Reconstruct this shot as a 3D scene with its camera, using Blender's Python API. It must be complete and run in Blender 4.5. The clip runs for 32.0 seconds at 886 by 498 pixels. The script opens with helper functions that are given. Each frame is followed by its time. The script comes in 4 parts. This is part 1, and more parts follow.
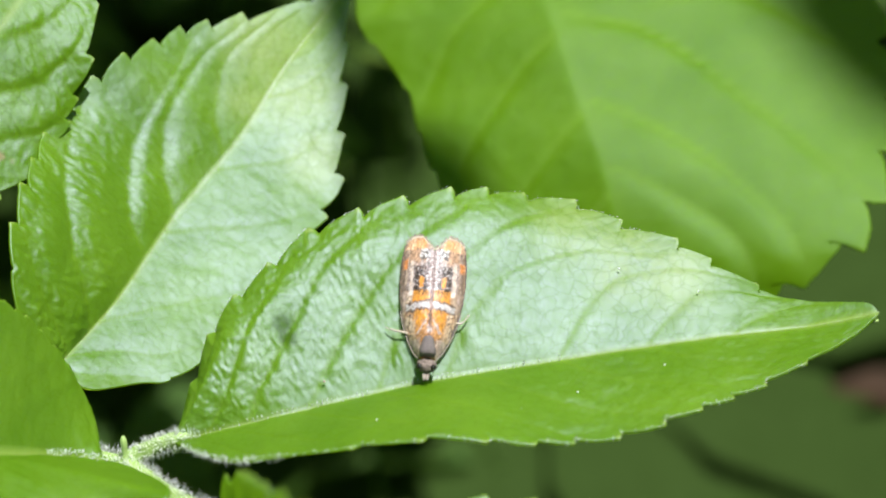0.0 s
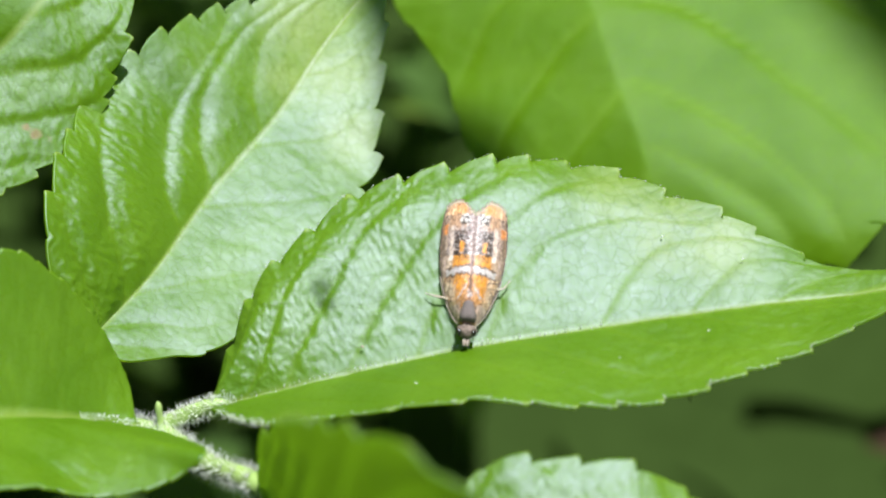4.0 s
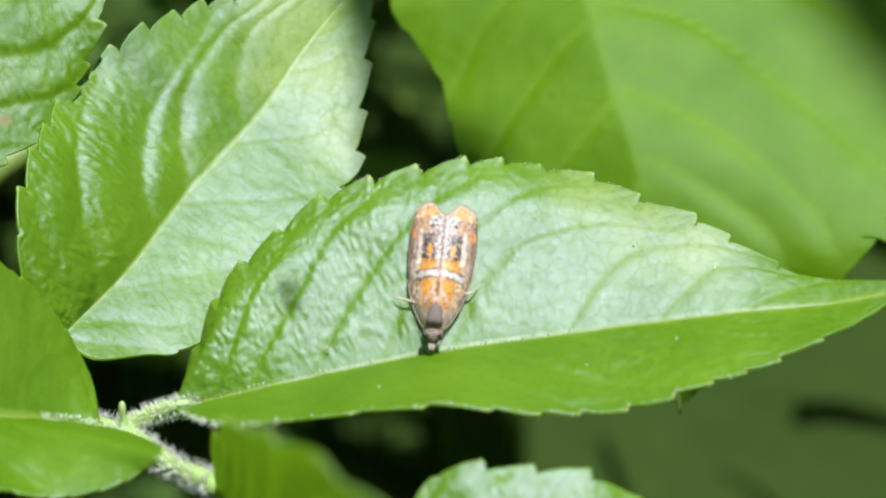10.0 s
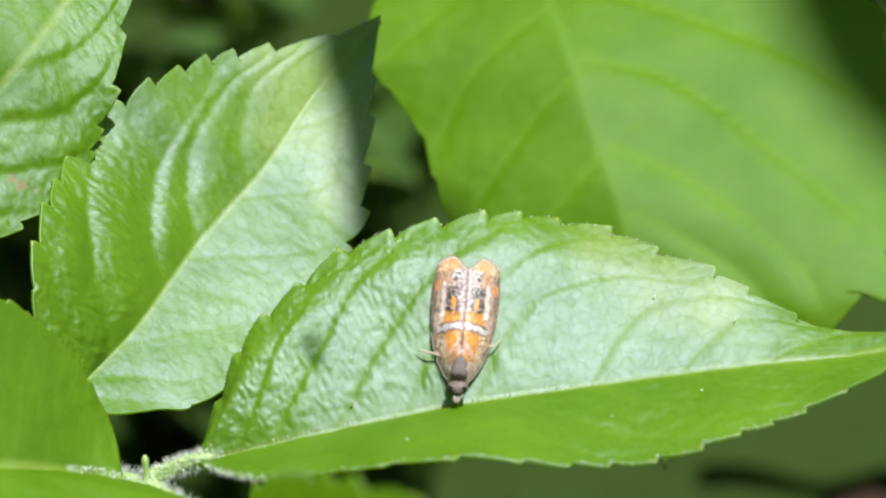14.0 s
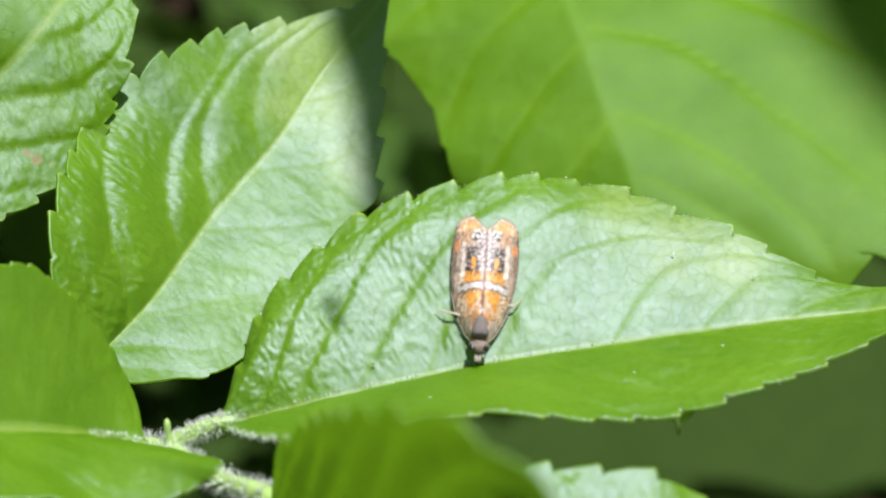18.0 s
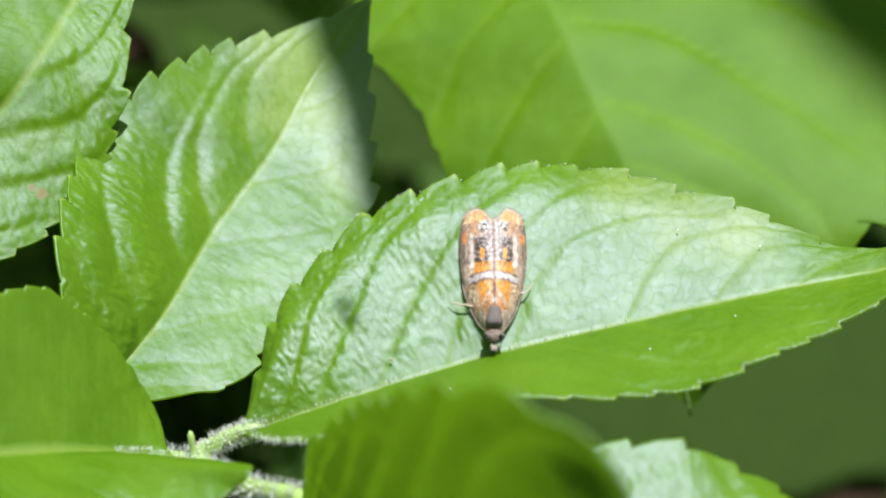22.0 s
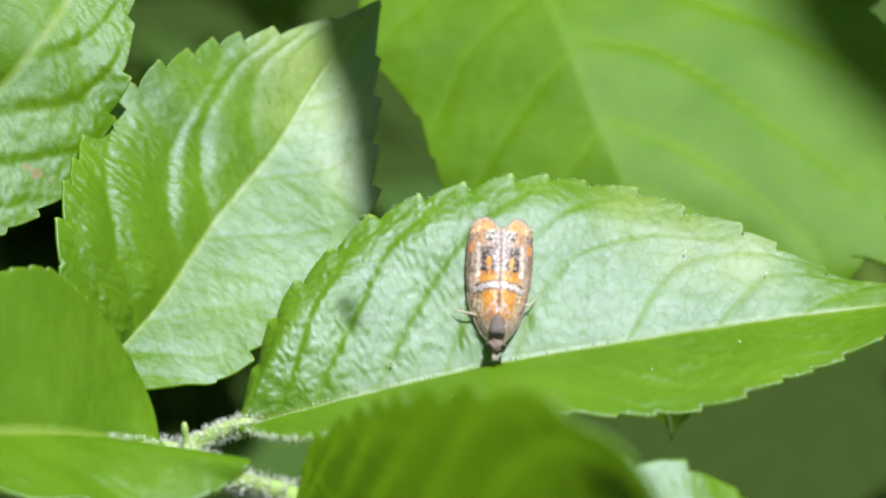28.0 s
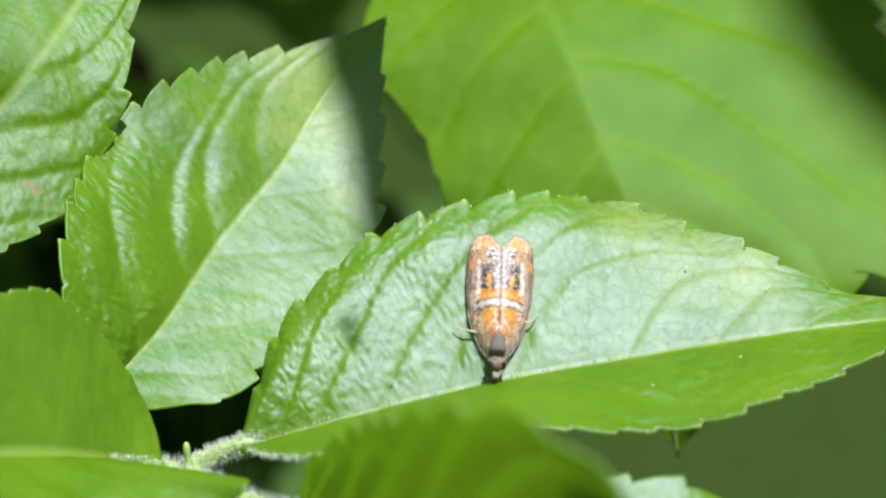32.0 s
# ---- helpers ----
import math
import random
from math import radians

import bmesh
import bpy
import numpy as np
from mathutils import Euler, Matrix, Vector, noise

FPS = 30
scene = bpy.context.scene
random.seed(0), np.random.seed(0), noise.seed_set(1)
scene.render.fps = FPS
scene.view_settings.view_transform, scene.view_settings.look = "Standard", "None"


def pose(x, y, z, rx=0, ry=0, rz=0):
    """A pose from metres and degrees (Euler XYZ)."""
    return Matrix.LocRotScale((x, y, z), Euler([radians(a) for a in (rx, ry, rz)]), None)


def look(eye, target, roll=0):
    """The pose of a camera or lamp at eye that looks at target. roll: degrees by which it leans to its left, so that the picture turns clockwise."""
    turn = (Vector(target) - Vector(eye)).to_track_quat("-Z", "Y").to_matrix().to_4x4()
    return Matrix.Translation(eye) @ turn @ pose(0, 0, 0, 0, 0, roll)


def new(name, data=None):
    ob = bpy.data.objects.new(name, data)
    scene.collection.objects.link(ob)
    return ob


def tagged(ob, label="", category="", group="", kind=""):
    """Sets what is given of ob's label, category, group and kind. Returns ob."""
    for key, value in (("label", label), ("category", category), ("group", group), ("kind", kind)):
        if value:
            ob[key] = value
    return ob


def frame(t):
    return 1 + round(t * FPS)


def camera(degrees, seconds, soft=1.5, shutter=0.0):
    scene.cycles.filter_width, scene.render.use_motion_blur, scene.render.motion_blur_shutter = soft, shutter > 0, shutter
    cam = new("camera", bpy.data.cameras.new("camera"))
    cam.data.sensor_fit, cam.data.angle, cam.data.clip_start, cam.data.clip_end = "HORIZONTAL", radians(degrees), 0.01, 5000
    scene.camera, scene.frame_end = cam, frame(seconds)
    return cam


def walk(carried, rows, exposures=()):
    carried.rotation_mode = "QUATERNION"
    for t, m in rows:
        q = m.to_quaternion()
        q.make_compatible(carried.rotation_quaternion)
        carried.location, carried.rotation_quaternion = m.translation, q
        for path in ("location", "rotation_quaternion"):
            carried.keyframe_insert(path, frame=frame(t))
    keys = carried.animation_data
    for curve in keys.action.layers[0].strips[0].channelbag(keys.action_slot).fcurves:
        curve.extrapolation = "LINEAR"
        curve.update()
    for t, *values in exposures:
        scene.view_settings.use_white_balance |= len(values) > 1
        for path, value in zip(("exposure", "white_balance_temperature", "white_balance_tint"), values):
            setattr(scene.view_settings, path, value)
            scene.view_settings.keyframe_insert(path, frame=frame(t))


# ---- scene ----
# Millimetres of the plant: x to the side, u up across the view, w towards the viewer.
VIEW = pose(0, 0, 0.8, 45)
cam = camera(14, 32.0, 1.8)
cam.data.dof.use_dof = True
cam.data.dof.focus_distance = 0.196
cam.data.dof.aperture_fstop = 64.0
walk(cam, [(t, VIEW @ pose(x / 1000, u / 1000, w / 1000, rx, ry, rz)) for t, x, u, w, rx, ry, rz in (
    (0, 2.96, 9.14, 192.18, -1.906, 0.255, 0.103), (0.5, 7.46, 9.18, 190.58, -1.924, 1.453, 0.489),
    (1, 9.86, 7.54, 190.08, -1.45, 2.117, 0.765), (1.5, 6.65, 8.38, 190.18, -1.746, 0.965, 2.212),
    (2, 3.86, 6.08, 190.68, -1.134, 0.659, 0.418), (2.5, 2.14, 6.03, 189.67, -1.003, 0.813, 1.054),
    (3, 1.69, 4.46, 188.9, -0.936, 0.745, 1.509), (3.5, 2.51, 2.24, 189.16, -0.725, 0.693, 0.07),
    (5.5, 2.2, 1.84, 190.15, 0.997, 1.03, 2.297), (6, 11.57, 2.72, 187.34, 0.276, 4.475, 0.29),
    (6.5, 15.63, 4.25, 185.4, -0.562, 5.231, 0.638), (7, 14.64, 3.92, 186.38, -0.447, 3.217, 0.969),
    (7.5, 11.71, 3.64, 187.38, -0.194, 2.284, 1.706), (8, 10.3, 2.67, 187.87, 0.398, 2.487, 1.614),
    (8.5, 8.97, 2.66, 188.1, 0.571, 2.205, 1.73), (9, 9.8, 3.2, 187.32, 0.2, 2.84, 1.419),
    (9.5, 12.65, 2.42, 186.51, -0.091, 4.149, 0.344), (10, 8.55, 2.55, 187.5, -0.375, 2.152, 1.305),
    (10.5, 5.46, 1.73, 188.05, -0.226, 0.591, 2.697), (11, 3.64, -1.6, 189.67, 1.091, -0.164, 2.159),
    (11.5, -0.77, 0.32, 190.33, 1.166, -0.424, 1.99), (12, -0.13, -2.37, 189.34, 1.486, 0.173, 0.196),
    (12.5, -3.93, -1.64, 188.88, 1.115, -0.7, 1.131), (13, -1.25, -1.45, 188.21, 1.123, -0.029, 1.12),
    (13.5, -0.18, 2.17, 188.06, 0.537, -0.244, 1.294), (15.5, -1.84, -2.96, 189.7, 1.773, -0.215, 0.1),
    (16, -3.1, -3.37, 189.56, 1.641, -0.842, -0.04), (16.5, -0.4, -2.94, 188.18, 1.689, -0.578, 1.167),
    (17, -0.27, -3.33, 187.66, 1.655, -0.576, 1.286), (17.5, -1.88, -3.4, 187.92, 1.479, -0.478, 1.322),
    (18, -2.48, -3.06, 188.52, 1.507, -0.605, 0.445), (18.5, -2.91, -2.38, 189.31, 1.402, -0.799, -0.436),
    (19, -3.41, -2.24, 189.05, 1.45, -0.589, -0.497), (19.5, -3.13, -3.11, 188.6, 1.301, -0.644, -0.327),
    (20, -3.23, -4.32, 188.63, 1.581, -1.123, -0.266), (20.5, -2.82, -5.43, 189.05, 1.71, -1.668, -1.417),
    (21, -4.59, -3.3, 189.3, 1.656, -1.771, -0.929), (21.5, -8.11, -5.77, 190.07, 2.261, -2.23, -3.154),
    (22, -6.12, -5.34, 189.88, 2.201, -1.428, -3.882), (22.5, -7.99, -3.51, 190.27, 1.699, -2.057, -2.896),
    (23, -5.24, -4.4, 190.13, 1.949, -1.821, -3.147), (23.5, -3.2, -4.21, 189.18, 1.731, -1.32, -3.104),
    (24, -6.51, -3.75, 189.24, 1.628, -1.985, -2.218), (24.5, -7.85, -4.85, 189.18, 2.105, -2.065, -2.053),
    (26.5, -9.32, -6.11, 189.57, 2.559, -3.031, -0.463), (27, -7.15, -4.68, 188.55, 2.569, -2.083, -0.164),
    (27.5, -8.84, -5.12, 188.5, 2.526, -1.939, -0.586), (28, -10.7, -5.95, 188.78, 2.416, -2.878, -0.256),
    (28.5, -9.99, -6.8, 188.99, 2.578, -2.383, -2.03), (29, -9.42, -7.31, 188.52, 2.711, -2.24, -1.396),
    (29.5, -7.96, -6.42, 188.42, 2.568, -2.53, -0.552), (30, -5.76, -6.75, 187.98, 2.664, -2.237, -0.81),
    (30.5, -7.91, -6.55, 188.6, 2.56, -2.787, -0.61), (31, -8.1, -6.85, 189.34, 2.763, -2.41, -1.115),
    (31.5, -5.69, -6.3, 188.73, 2.794, -1.728, -1.876), (32, -8.08, -5.63, 188.94, 2.613, -2.046, -0.733),
)], exposures=((0, 0.95, 6250, 10), (32, 0.95, 6250, 10)))

# ---- light ----
SUN = Vector((0.18, 0.05, 0.983)).normalized()
world = bpy.data.worlds.new("sky")
scene.world = world
world.use_nodes = True
wn = world.node_tree.nodes
sky = wn.new("ShaderNodeTexSky")
sky.sky_type, sky.sun_disc = "NISHITA", False
sky.sun_elevation = math.asin(SUN.z)
sky.sun_rotation = math.atan2(SUN.x, SUN.y)
wn["Background"].inputs["Strength"].default_value = 0.07
world.node_tree.links.new(sky.outputs[0], wn["Background"].inputs["Color"])
sun = new("sun", bpy.data.lights.new("sun", "SUN"))
sun.data.energy, sun.data.angle, sun.data.color = 4.6, radians(0.53), (1.0, 0.985, 0.965)
sun.matrix_world = look(SUN * 3, (0, 0, 0))


# ---- materials ----
class Mat:
    """A node material with a few short cuts."""

    def __init__(self, name, rough=0.5):
        self.m = bpy.data.materials.new(name)
        self.m.use_nodes = True
        self.t = self.m.node_tree
        self.b = self.t.nodes["Principled BSDF"]
        self.out = self.t.nodes["Material Output"]
        self.b.inputs["Roughness"].default_value = rough

    def node(self, kind, **sets):
        n = self.t.nodes.new(kind)
        for key, value in sets.items():
            if key in n.inputs:
                n.inputs[key].default_value = value
        return n

    def link(self, a, b):
        self.t.links.new(a, b)

    def attr(self, name):
        n = self.t.nodes.new("ShaderNodeAttribute")
        n.attribute_name = name
        return n

    def noise(self, scale, detail=3.0, vec=None):
        n = self.node("ShaderNodeTexNoise", Scale=scale, Detail=detail)
        self.link(vec if vec else self.node("ShaderNodeTexCoord").outputs["Object"], n.inputs["Vector"])
        return n.outputs["Fac"]

    def ramp(self, fac, stops):
        n = self.t.nodes.new("ShaderNodeValToRGB")
        r = n.color_ramp
        while len(r.elements) < len(stops):
            r.elements.new(0.5)
        for e, (pos, col) in zip(r.elements, stops):
            e.position, e.color = pos, (*col, 1) if len(col) == 3 else col
        self.link(fac, n.inputs["Fac"])
        return n.outputs["Color"]

    def mix(self, fac, a, b, how="MIX"):
        n = self.t.nodes.new("ShaderNodeMix")
        n.data_type, n.blend_type = "RGBA", how
        for val, sock in ((fac, n.inputs[0]), (a, n.inputs[6]), (b, n.inputs[7])):
            if hasattr(val, "is_linked"):
                self.link(val, sock)
            elif isinstance(val, (int, float)):
                sock.default_value = val
            else:
                sock.default_value = (*val, 1)
        return n.outputs[2]

    def math(self, op, a, b):
        n = self.t.nodes.new("ShaderNodeMath")
        n.operation = op
        for val, sock in ((a, n.inputs[0]), (b, n.inputs[1])):
            if hasattr(val, "is_linked"):
                self.link(val, sock)
            else:
                sock.default_value = val
        return n.outputs[0]

    def bump(self, height, strength, distance):
        n = self.node("ShaderNodeBump", Strength=strength, Distance=distance)
        self.link(height, n.inputs["Height"])
        self.link(n.outputs[0], self.b.inputs["Normal"])
        return n


GLOSS = 0.07


def leaf_material(name, dark, light, vein, through_col, thin=0.42, rough=0.55, cell=1.0, stain=(0.035, 0.075, 0.006), bumps=0.13, spec=1.0, ridge=0.55, web=0.12, tint=0.1):
    """Leaf tissue: mottled green, paler veins, a fine net of wrinkles, light passing through the blade."""
    m = Mat(name, rough)
    co = m.attr("leafco").outputs["Vector"]
    big = m.noise(0.22, 2.0, co)
    fine = m.noise(2.6, 4.0, co)
    both = m.math("ADD", m.math("MULTIPLY", big, 0.65), m.math("MULTIPLY", fine, 0.35))
    col = m.ramp(both, [(0.32, dark), (0.68, light)])
    net = m.node("ShaderNodeTexVoronoi", Scale=1.3 * cell)
    net.feature = "DISTANCE_TO_EDGE"
    warp = m.node("ShaderNodeVectorMath")
    warp.operation = "ADD"
    wob = m.node("ShaderNodeTexNoise", Scale=0.9, Detail=2.0)
    m.link(co, wob.inputs["Vector"])
    m.link(co, warp.inputs[0])
    m.link(wob.outputs["Color"], warp.inputs[1])
    m.link(warp.outputs[0], net.inputs["Vector"])
    netline = m.ramp(net.outputs["Distance"], [(0.0, (1, 1, 1)), (0.06, (0, 0, 0))])
    col = m.mix(m.math("MULTIPLY", netline, web), col, tuple(v * 0.7 for v in dark))
    vn = m.attr("vein").outputs["Fac"]
    col = m.mix(m.math("MULTIPLY", vn, tint), col, vein)
    md = m.attr("mid").outputs["Fac"]
    col = m.mix(m.math("MULTIPLY", md, ridge), col, vein)
    st = m.attr("stain").outputs["Fac"]
    col = m.mix(m.ramp(m.math("ADD", st, m.math("MULTIPLY", m.math("SUBTRACT", fine, 0.5), 0.9)), [(0.3, (0, 0, 0)), (0.75, (0.75, 0.75, 0.75))]), col, stain)
    # bleached, yellowish tissue, with the finest veins left green
    pl = m.math("MULTIPLY", m.attr("pale").outputs["Fac"], m.ramp(m.math("ADD", big, m.math("MULTIPLY", fine, 0.6)), [(0.5, (0.35, 0.35, 0.35)), (0.85, (1, 1, 1))]))
    pl = m.math("MULTIPLY", pl, m.math("SUBTRACT", 1.0, m.math("MULTIPLY", netline, 0.45)))
    col = m.mix(m.math("MULTIPLY", pl, 0.62), col, (0.33, 0.4, 0.14))
    m.link(col, m.b.inputs["Base Color"])
    rg = m.ramp(fine, [(0.3, (rough - 0.03,) * 3), (0.7, (rough + 0.03,) * 3)])
    m.link(rg, m.b.inputs["Roughness"])
    m.b.inputs["Specular IOR Level"].default_value = 0.0
    wax = m.math("MULTIPLY", m.math("SUBTRACT", 1.0, m.math("MULTIPLY", vn, 0.6)), m.math("SUBTRACT", 1.0, m.math("MULTIPLY", netline, web)))
    wax = m.math("MULTIPLY", wax, m.math("ADD", 0.8, m.math("MULTIPLY", big, 0.4)))
    wax = m.math("MULTIPLY", wax, m.math("SUBTRACT", 1.0, m.math("MULTIPLY", st, 0.9)))
    wax = m.math("MULTIPLY", wax, m.math("SUBTRACT", 1.0, m.math("MULTIPLY", pl, 0.25)))
    # the waxy skin: a soft gloss, its blue tint standing for reflected sky
    skin = m.node("ShaderNodeBsdfAnisotropic", Color=(0.69, 0.70, 1.0, 1.0))
    skin.distribution = "BECKMANN"
    m.link(rg, skin.inputs["Roughness"])
    pores = m.noise(7.0, 4.0, co)
    h = m.math("ADD", m.math("MULTIPLY", m.ramp(net.outputs["Distance"], [(0.0, (0, 0, 0)), (0.12, (1, 1, 1))]), 0.16),
               m.math("MULTIPLY", pores, 0.4))
    bump = m.bump(h, bumps, 0.00012)
    tr = m.node("ShaderNodeBsdfTranslucent")
    m.link(m.mix(0.9, col, through_col), tr.inputs["Color"])
    m.link(bump.outputs[0], tr.inputs["Normal"])
    mx = m.node("ShaderNodeMixShader", Fac=thin)
    m.link(m.b.outputs[0], mx.inputs[1])
    m.link(tr.outputs[0], mx.inputs[2])
    m.link(bump.outputs[0], skin.inputs["Normal"])
    coat = m.node("ShaderNodeMixShader")
    m.link(m.math("MULTIPLY", wax, GLOSS * spec), coat.inputs[0])
    m.link(mx.outputs[0], coat.inputs[1])
    m.link(skin.outputs[0], coat.inputs[2])
    m.link(coat.outputs[0], m.out.inputs["Surface"])
    return m.m


DARK, LIGHT, VEIN, GLOW = (0.089, 0.188, 0.006), (0.14, 0.26, 0.012), (0.3, 0.39, 0.08), (0.6, 0.84, 0.03)
GREEN = leaf_material("leaf_green", DARK, LIGHT, VEIN, GLOW, web=0.3)
GREEN_BLOTCH = leaf_material("leaf_green_blotched", DARK, LIGHT, VEIN, GLOW, stain=(0.32, 0.22, 0.14), spec=0.6, web=0.3)
GREEN_MATT = leaf_material("leaf_matt_green", (0.088, 0.185, 0.002), (0.122, 0.235, 0.003), (0.21, 0.34, 0.06), GLOW, tint=0.4, rough=0.6, cell=0.6,
                           bumps=0.08, spec=0.22, ridge=0.2, web=0.0)
GREEN_GLOW = leaf_material("leaf_thin_green", (0.09, 0.18, 0.02), (0.14, 0.25, 0.035), VEIN, (0.5, 0.7, 0.1), thin=0.68, web=0.05, spec=0.5)
UNDER = leaf_material("undergrowth_green", (0.05, 0.105, 0.015), (0.08, 0.155, 0.025), (0.08, 0.15, 0.03), (0.34, 0.48, 0.08), thin=0.5,
                      rough=0.8, spec=0.15)
# kept far darker than leaf green: shade put into the colour
BROAD = leaf_material("broad_shade_green", (0.026, 0.046, 0.01), (0.032, 0.056, 0.013), (0.03, 0.05, 0.012), (0.07, 0.13, 0.02), thin=0.2,
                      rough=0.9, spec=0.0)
DEAD = leaf_material("dead_leaf_brown", (0.03, 0.018, 0.01), (0.05, 0.03, 0.016), (0.05, 0.03, 0.018), (0.1, 0.05, 0.02), thin=0.15, rough=0.8, spec=0.1)


def stalk_material(name, a, b):
    m = Mat(name, 0.5)
    m.link(m.mix(m.noise(700.0, 3.0), a, b), m.b.inputs["Base Color"])
    m.bump(m.noise(2500.0, 3.0), 0.4, 0.0001)
    return m.m


STALK = stalk_material("pale_stalk", (0.2, 0.31, 0.07), (0.32, 0.43, 0.14))


def hair_material():
    """White hairs that let the light pass."""
    m = Mat("white_hair", 0.5)
    col = m.mix(m.noise(700.0, 3.0), (0.88, 0.9, 0.84), (0.95, 0.96, 0.92))
    m.link(col, m.b.inputs["Base Color"])
    tr = m.node("ShaderNodeBsdfTranslucent")
    m.link(col, tr.inputs["Color"])
    mx = m.node("ShaderNodeMixShader", Fac=0.65)
    m.link(m.b.outputs[0], mx.inputs[1])
    m.link(tr.outputs[0], mx.inputs[2])
    m.link(mx.outputs[0], m.out.inputs["Surface"])
    return m.m


HAIR = hair_material()


def soil_material():
    m = Mat("dark_soil", 0.95)
    m.b.inputs["Specular IOR Level"].default_value = 0.05
    n = m.noise(9.0, 6.0)
    m.link(m.ramp(n, [(0.3, (0.03, 0.036, 0.015)), (0.55, (0.055, 0.062, 0.028)), (0.75, (0.08, 0.092, 0.04))]), m.b.inputs["Base Color"])
    m.bump(m.noise(60.0, 5.0), 0.8, 0.02)
    return m.m


SOIL = soil_material()


def pigment_material(name, rough, sheen=0.0, metal=0.0):
    """Scales of a moth: the pigment lies in the mesh's own colours, with a fine streaky grain over it."""
    m = Mat(name, rough)
    pg = m.attr("pigment").outputs["Color"]
    tc = m.node("ShaderNodeTexCoord")
    mp = m.node("ShaderNodeMapping")
    mp.inputs["Scale"].default_value = (1.0, 0.35, 1.0)
    m.link(tc.outputs["Object"], mp.inputs["Vector"])
    grain = m.node("ShaderNodeTexNoise", Scale=16000.0, Detail=3.0)
    m.link(mp.outputs[0], grain.inputs["Vector"])
    shade = m.ramp(grain.outputs["Fac"], [(0.3, (0.42, 0.42, 0.42)), (0.7, (1.4, 1.4, 1.4))])
    m.link(m.mix(1.0, pg, shade, "MULTIPLY"), m.b.inputs["Base Color"])
    m.b.inputs["Sheen Weight"].default_value = sheen
    m.b.inputs["Metallic"].default_value = metal
    m.bump(grain.outputs["Fac"], 0.5, 0.00004)
    return m.m


SCALES = pigment_material("wing_scales", 0.45, 0.15)


def plain_material(name, a, b, rough, scale=6000.0, spec=0.5):
    m = Mat(name, rough)
    m.link(m.mix(m.noise(scale, 3.0), a, b), m.b.inputs["Base Color"])
    m.b.inputs["Specular IOR Level"].default_value = spec
    m.b.inputs["Specular Tint"].default_value = (0.84, 0.9, 1.0, 1)
    m.bump(m.noise(scale * 2, 2.0), 0.4, 0.00003)
    return m.m


FUR = plain_material("grey_fur", (0.1, 0.08, 0.065), (0.3, 0.24, 0.2), 0.8)
HEAD_FUR = plain_material("brown_head_fur", (0.05, 0.035, 0.025), (0.26, 0.2, 0.16), 0.85, 9000.0)
DARK_FUR = plain_material("dark_grey_fur", (0.075, 0.06, 0.054), (0.16, 0.13, 0.118), 0.85)
EYE = plain_material("dark_eye", (0.01, 0.008, 0.006), (0.02, 0.015, 0.012), 0.15)
LEG = plain_material("pale_leg", (0.3, 0.24, 0.17), (0.5, 0.43, 0.33), 0.7)
PALP = plain_material("pale_palp", (0.16, 0.12, 0.09), (0.42, 0.36, 0.3), 0.8)
CRUST = plain_material("brown_crust", (0.2, 0.12, 0.07), (0.42, 0.33, 0.24), 0.9, 2500.0)


# ---- builders ----
def mm(p):
    return Vector(p) * 0.001


def part(name, bm, material, parent, label=""):
    """Link a bmesh as one mesh under a thing or a part."""
    me = bpy.data.meshes.new(name)
    if isinstance(bm, tuple):
        me.from_pydata(*bm)
    else:
        bm.to_mesh(me)
        bm.free()
    me.materials.append(material)
    me.polygons.foreach_set("use_smooth", [True] * len(me.polygons))
    ob = new(name, me)
    ob.parent = parent
    if label:
        ob["label"] = label
    return ob


def thing(name, at, label, category, group="", kind=""):
    """An Empty at a place of the plant, turned as the plant."""
    ob = new(name)
    ob.matrix_basis = VIEW @ Matrix.Translation(mm(at))
    ob.empty_display_size = 0.002
    return tagged(ob, label, category, group, kind)


def smooth(points, n):
    """n points spread evenly along a smooth curve through the points given."""
    p = np.array(points, float)
    q = np.vstack([2 * p[0] - p[1], p, 2 * p[-1] - p[-2]])
    out = []
    for i in range(1, len(q) - 2):
        for s in np.linspace(0, 1, 24, endpoint=False):
            a, b, c, d = q[i - 1:i + 3]
            out.append(0.5 * (2 * b + (c - a) * s + (2 * a - 5 * b + 4 * c - d) * s * s + (3 * b - a - 3 * c + d) * s ** 3))
    out = np.array(out + [p[-1]])
    run = np.concatenate([[0], np.cumsum(np.linalg.norm(np.diff(out, axis=0), axis=1))])
    want = np.linspace(0, run[-1], n)
    return np.stack([np.interp(want, run, out[:, k]) for k in range(3)], 1), run[-1]


def tube(points, radii, sides=10):
    """Vertices and faces of a round stalk along points (mm), with its ends closed; in metres."""
    p = np.array(points, float)
    verts, faces = [], []
    for i, c in enumerate(p):
        d = p[min(i + 1, len(p) - 1)] - p[max(i - 1, 0)]
        d /= np.linalg.norm(d) + 1e-9
        a = np.cross(d, (0.3, 0.2, 0.93) if abs(d[2]) < 0.9 else (1, 0, 0))
        a /= np.linalg.norm(a)
        b = np.cross(d, a)
        for k in range(sides):
            g = 2 * math.pi * k / sides
            verts.append((c + radii[i] * (math.cos(g) * a + math.sin(g) * b)) * 0.001)
    for i in range(len(p) - 1):
        for k in range(sides):
            j = (k + 1) % sides
            faces.append((i * sides + k, i * sides + j, (i + 1) * sides + j, (i + 1) * sides + k))
    faces.append(tuple(range(sides))[::-1])
    faces.append(tuple(range((len(p) - 1) * sides, len(p) * sides)))
    return verts, [], faces


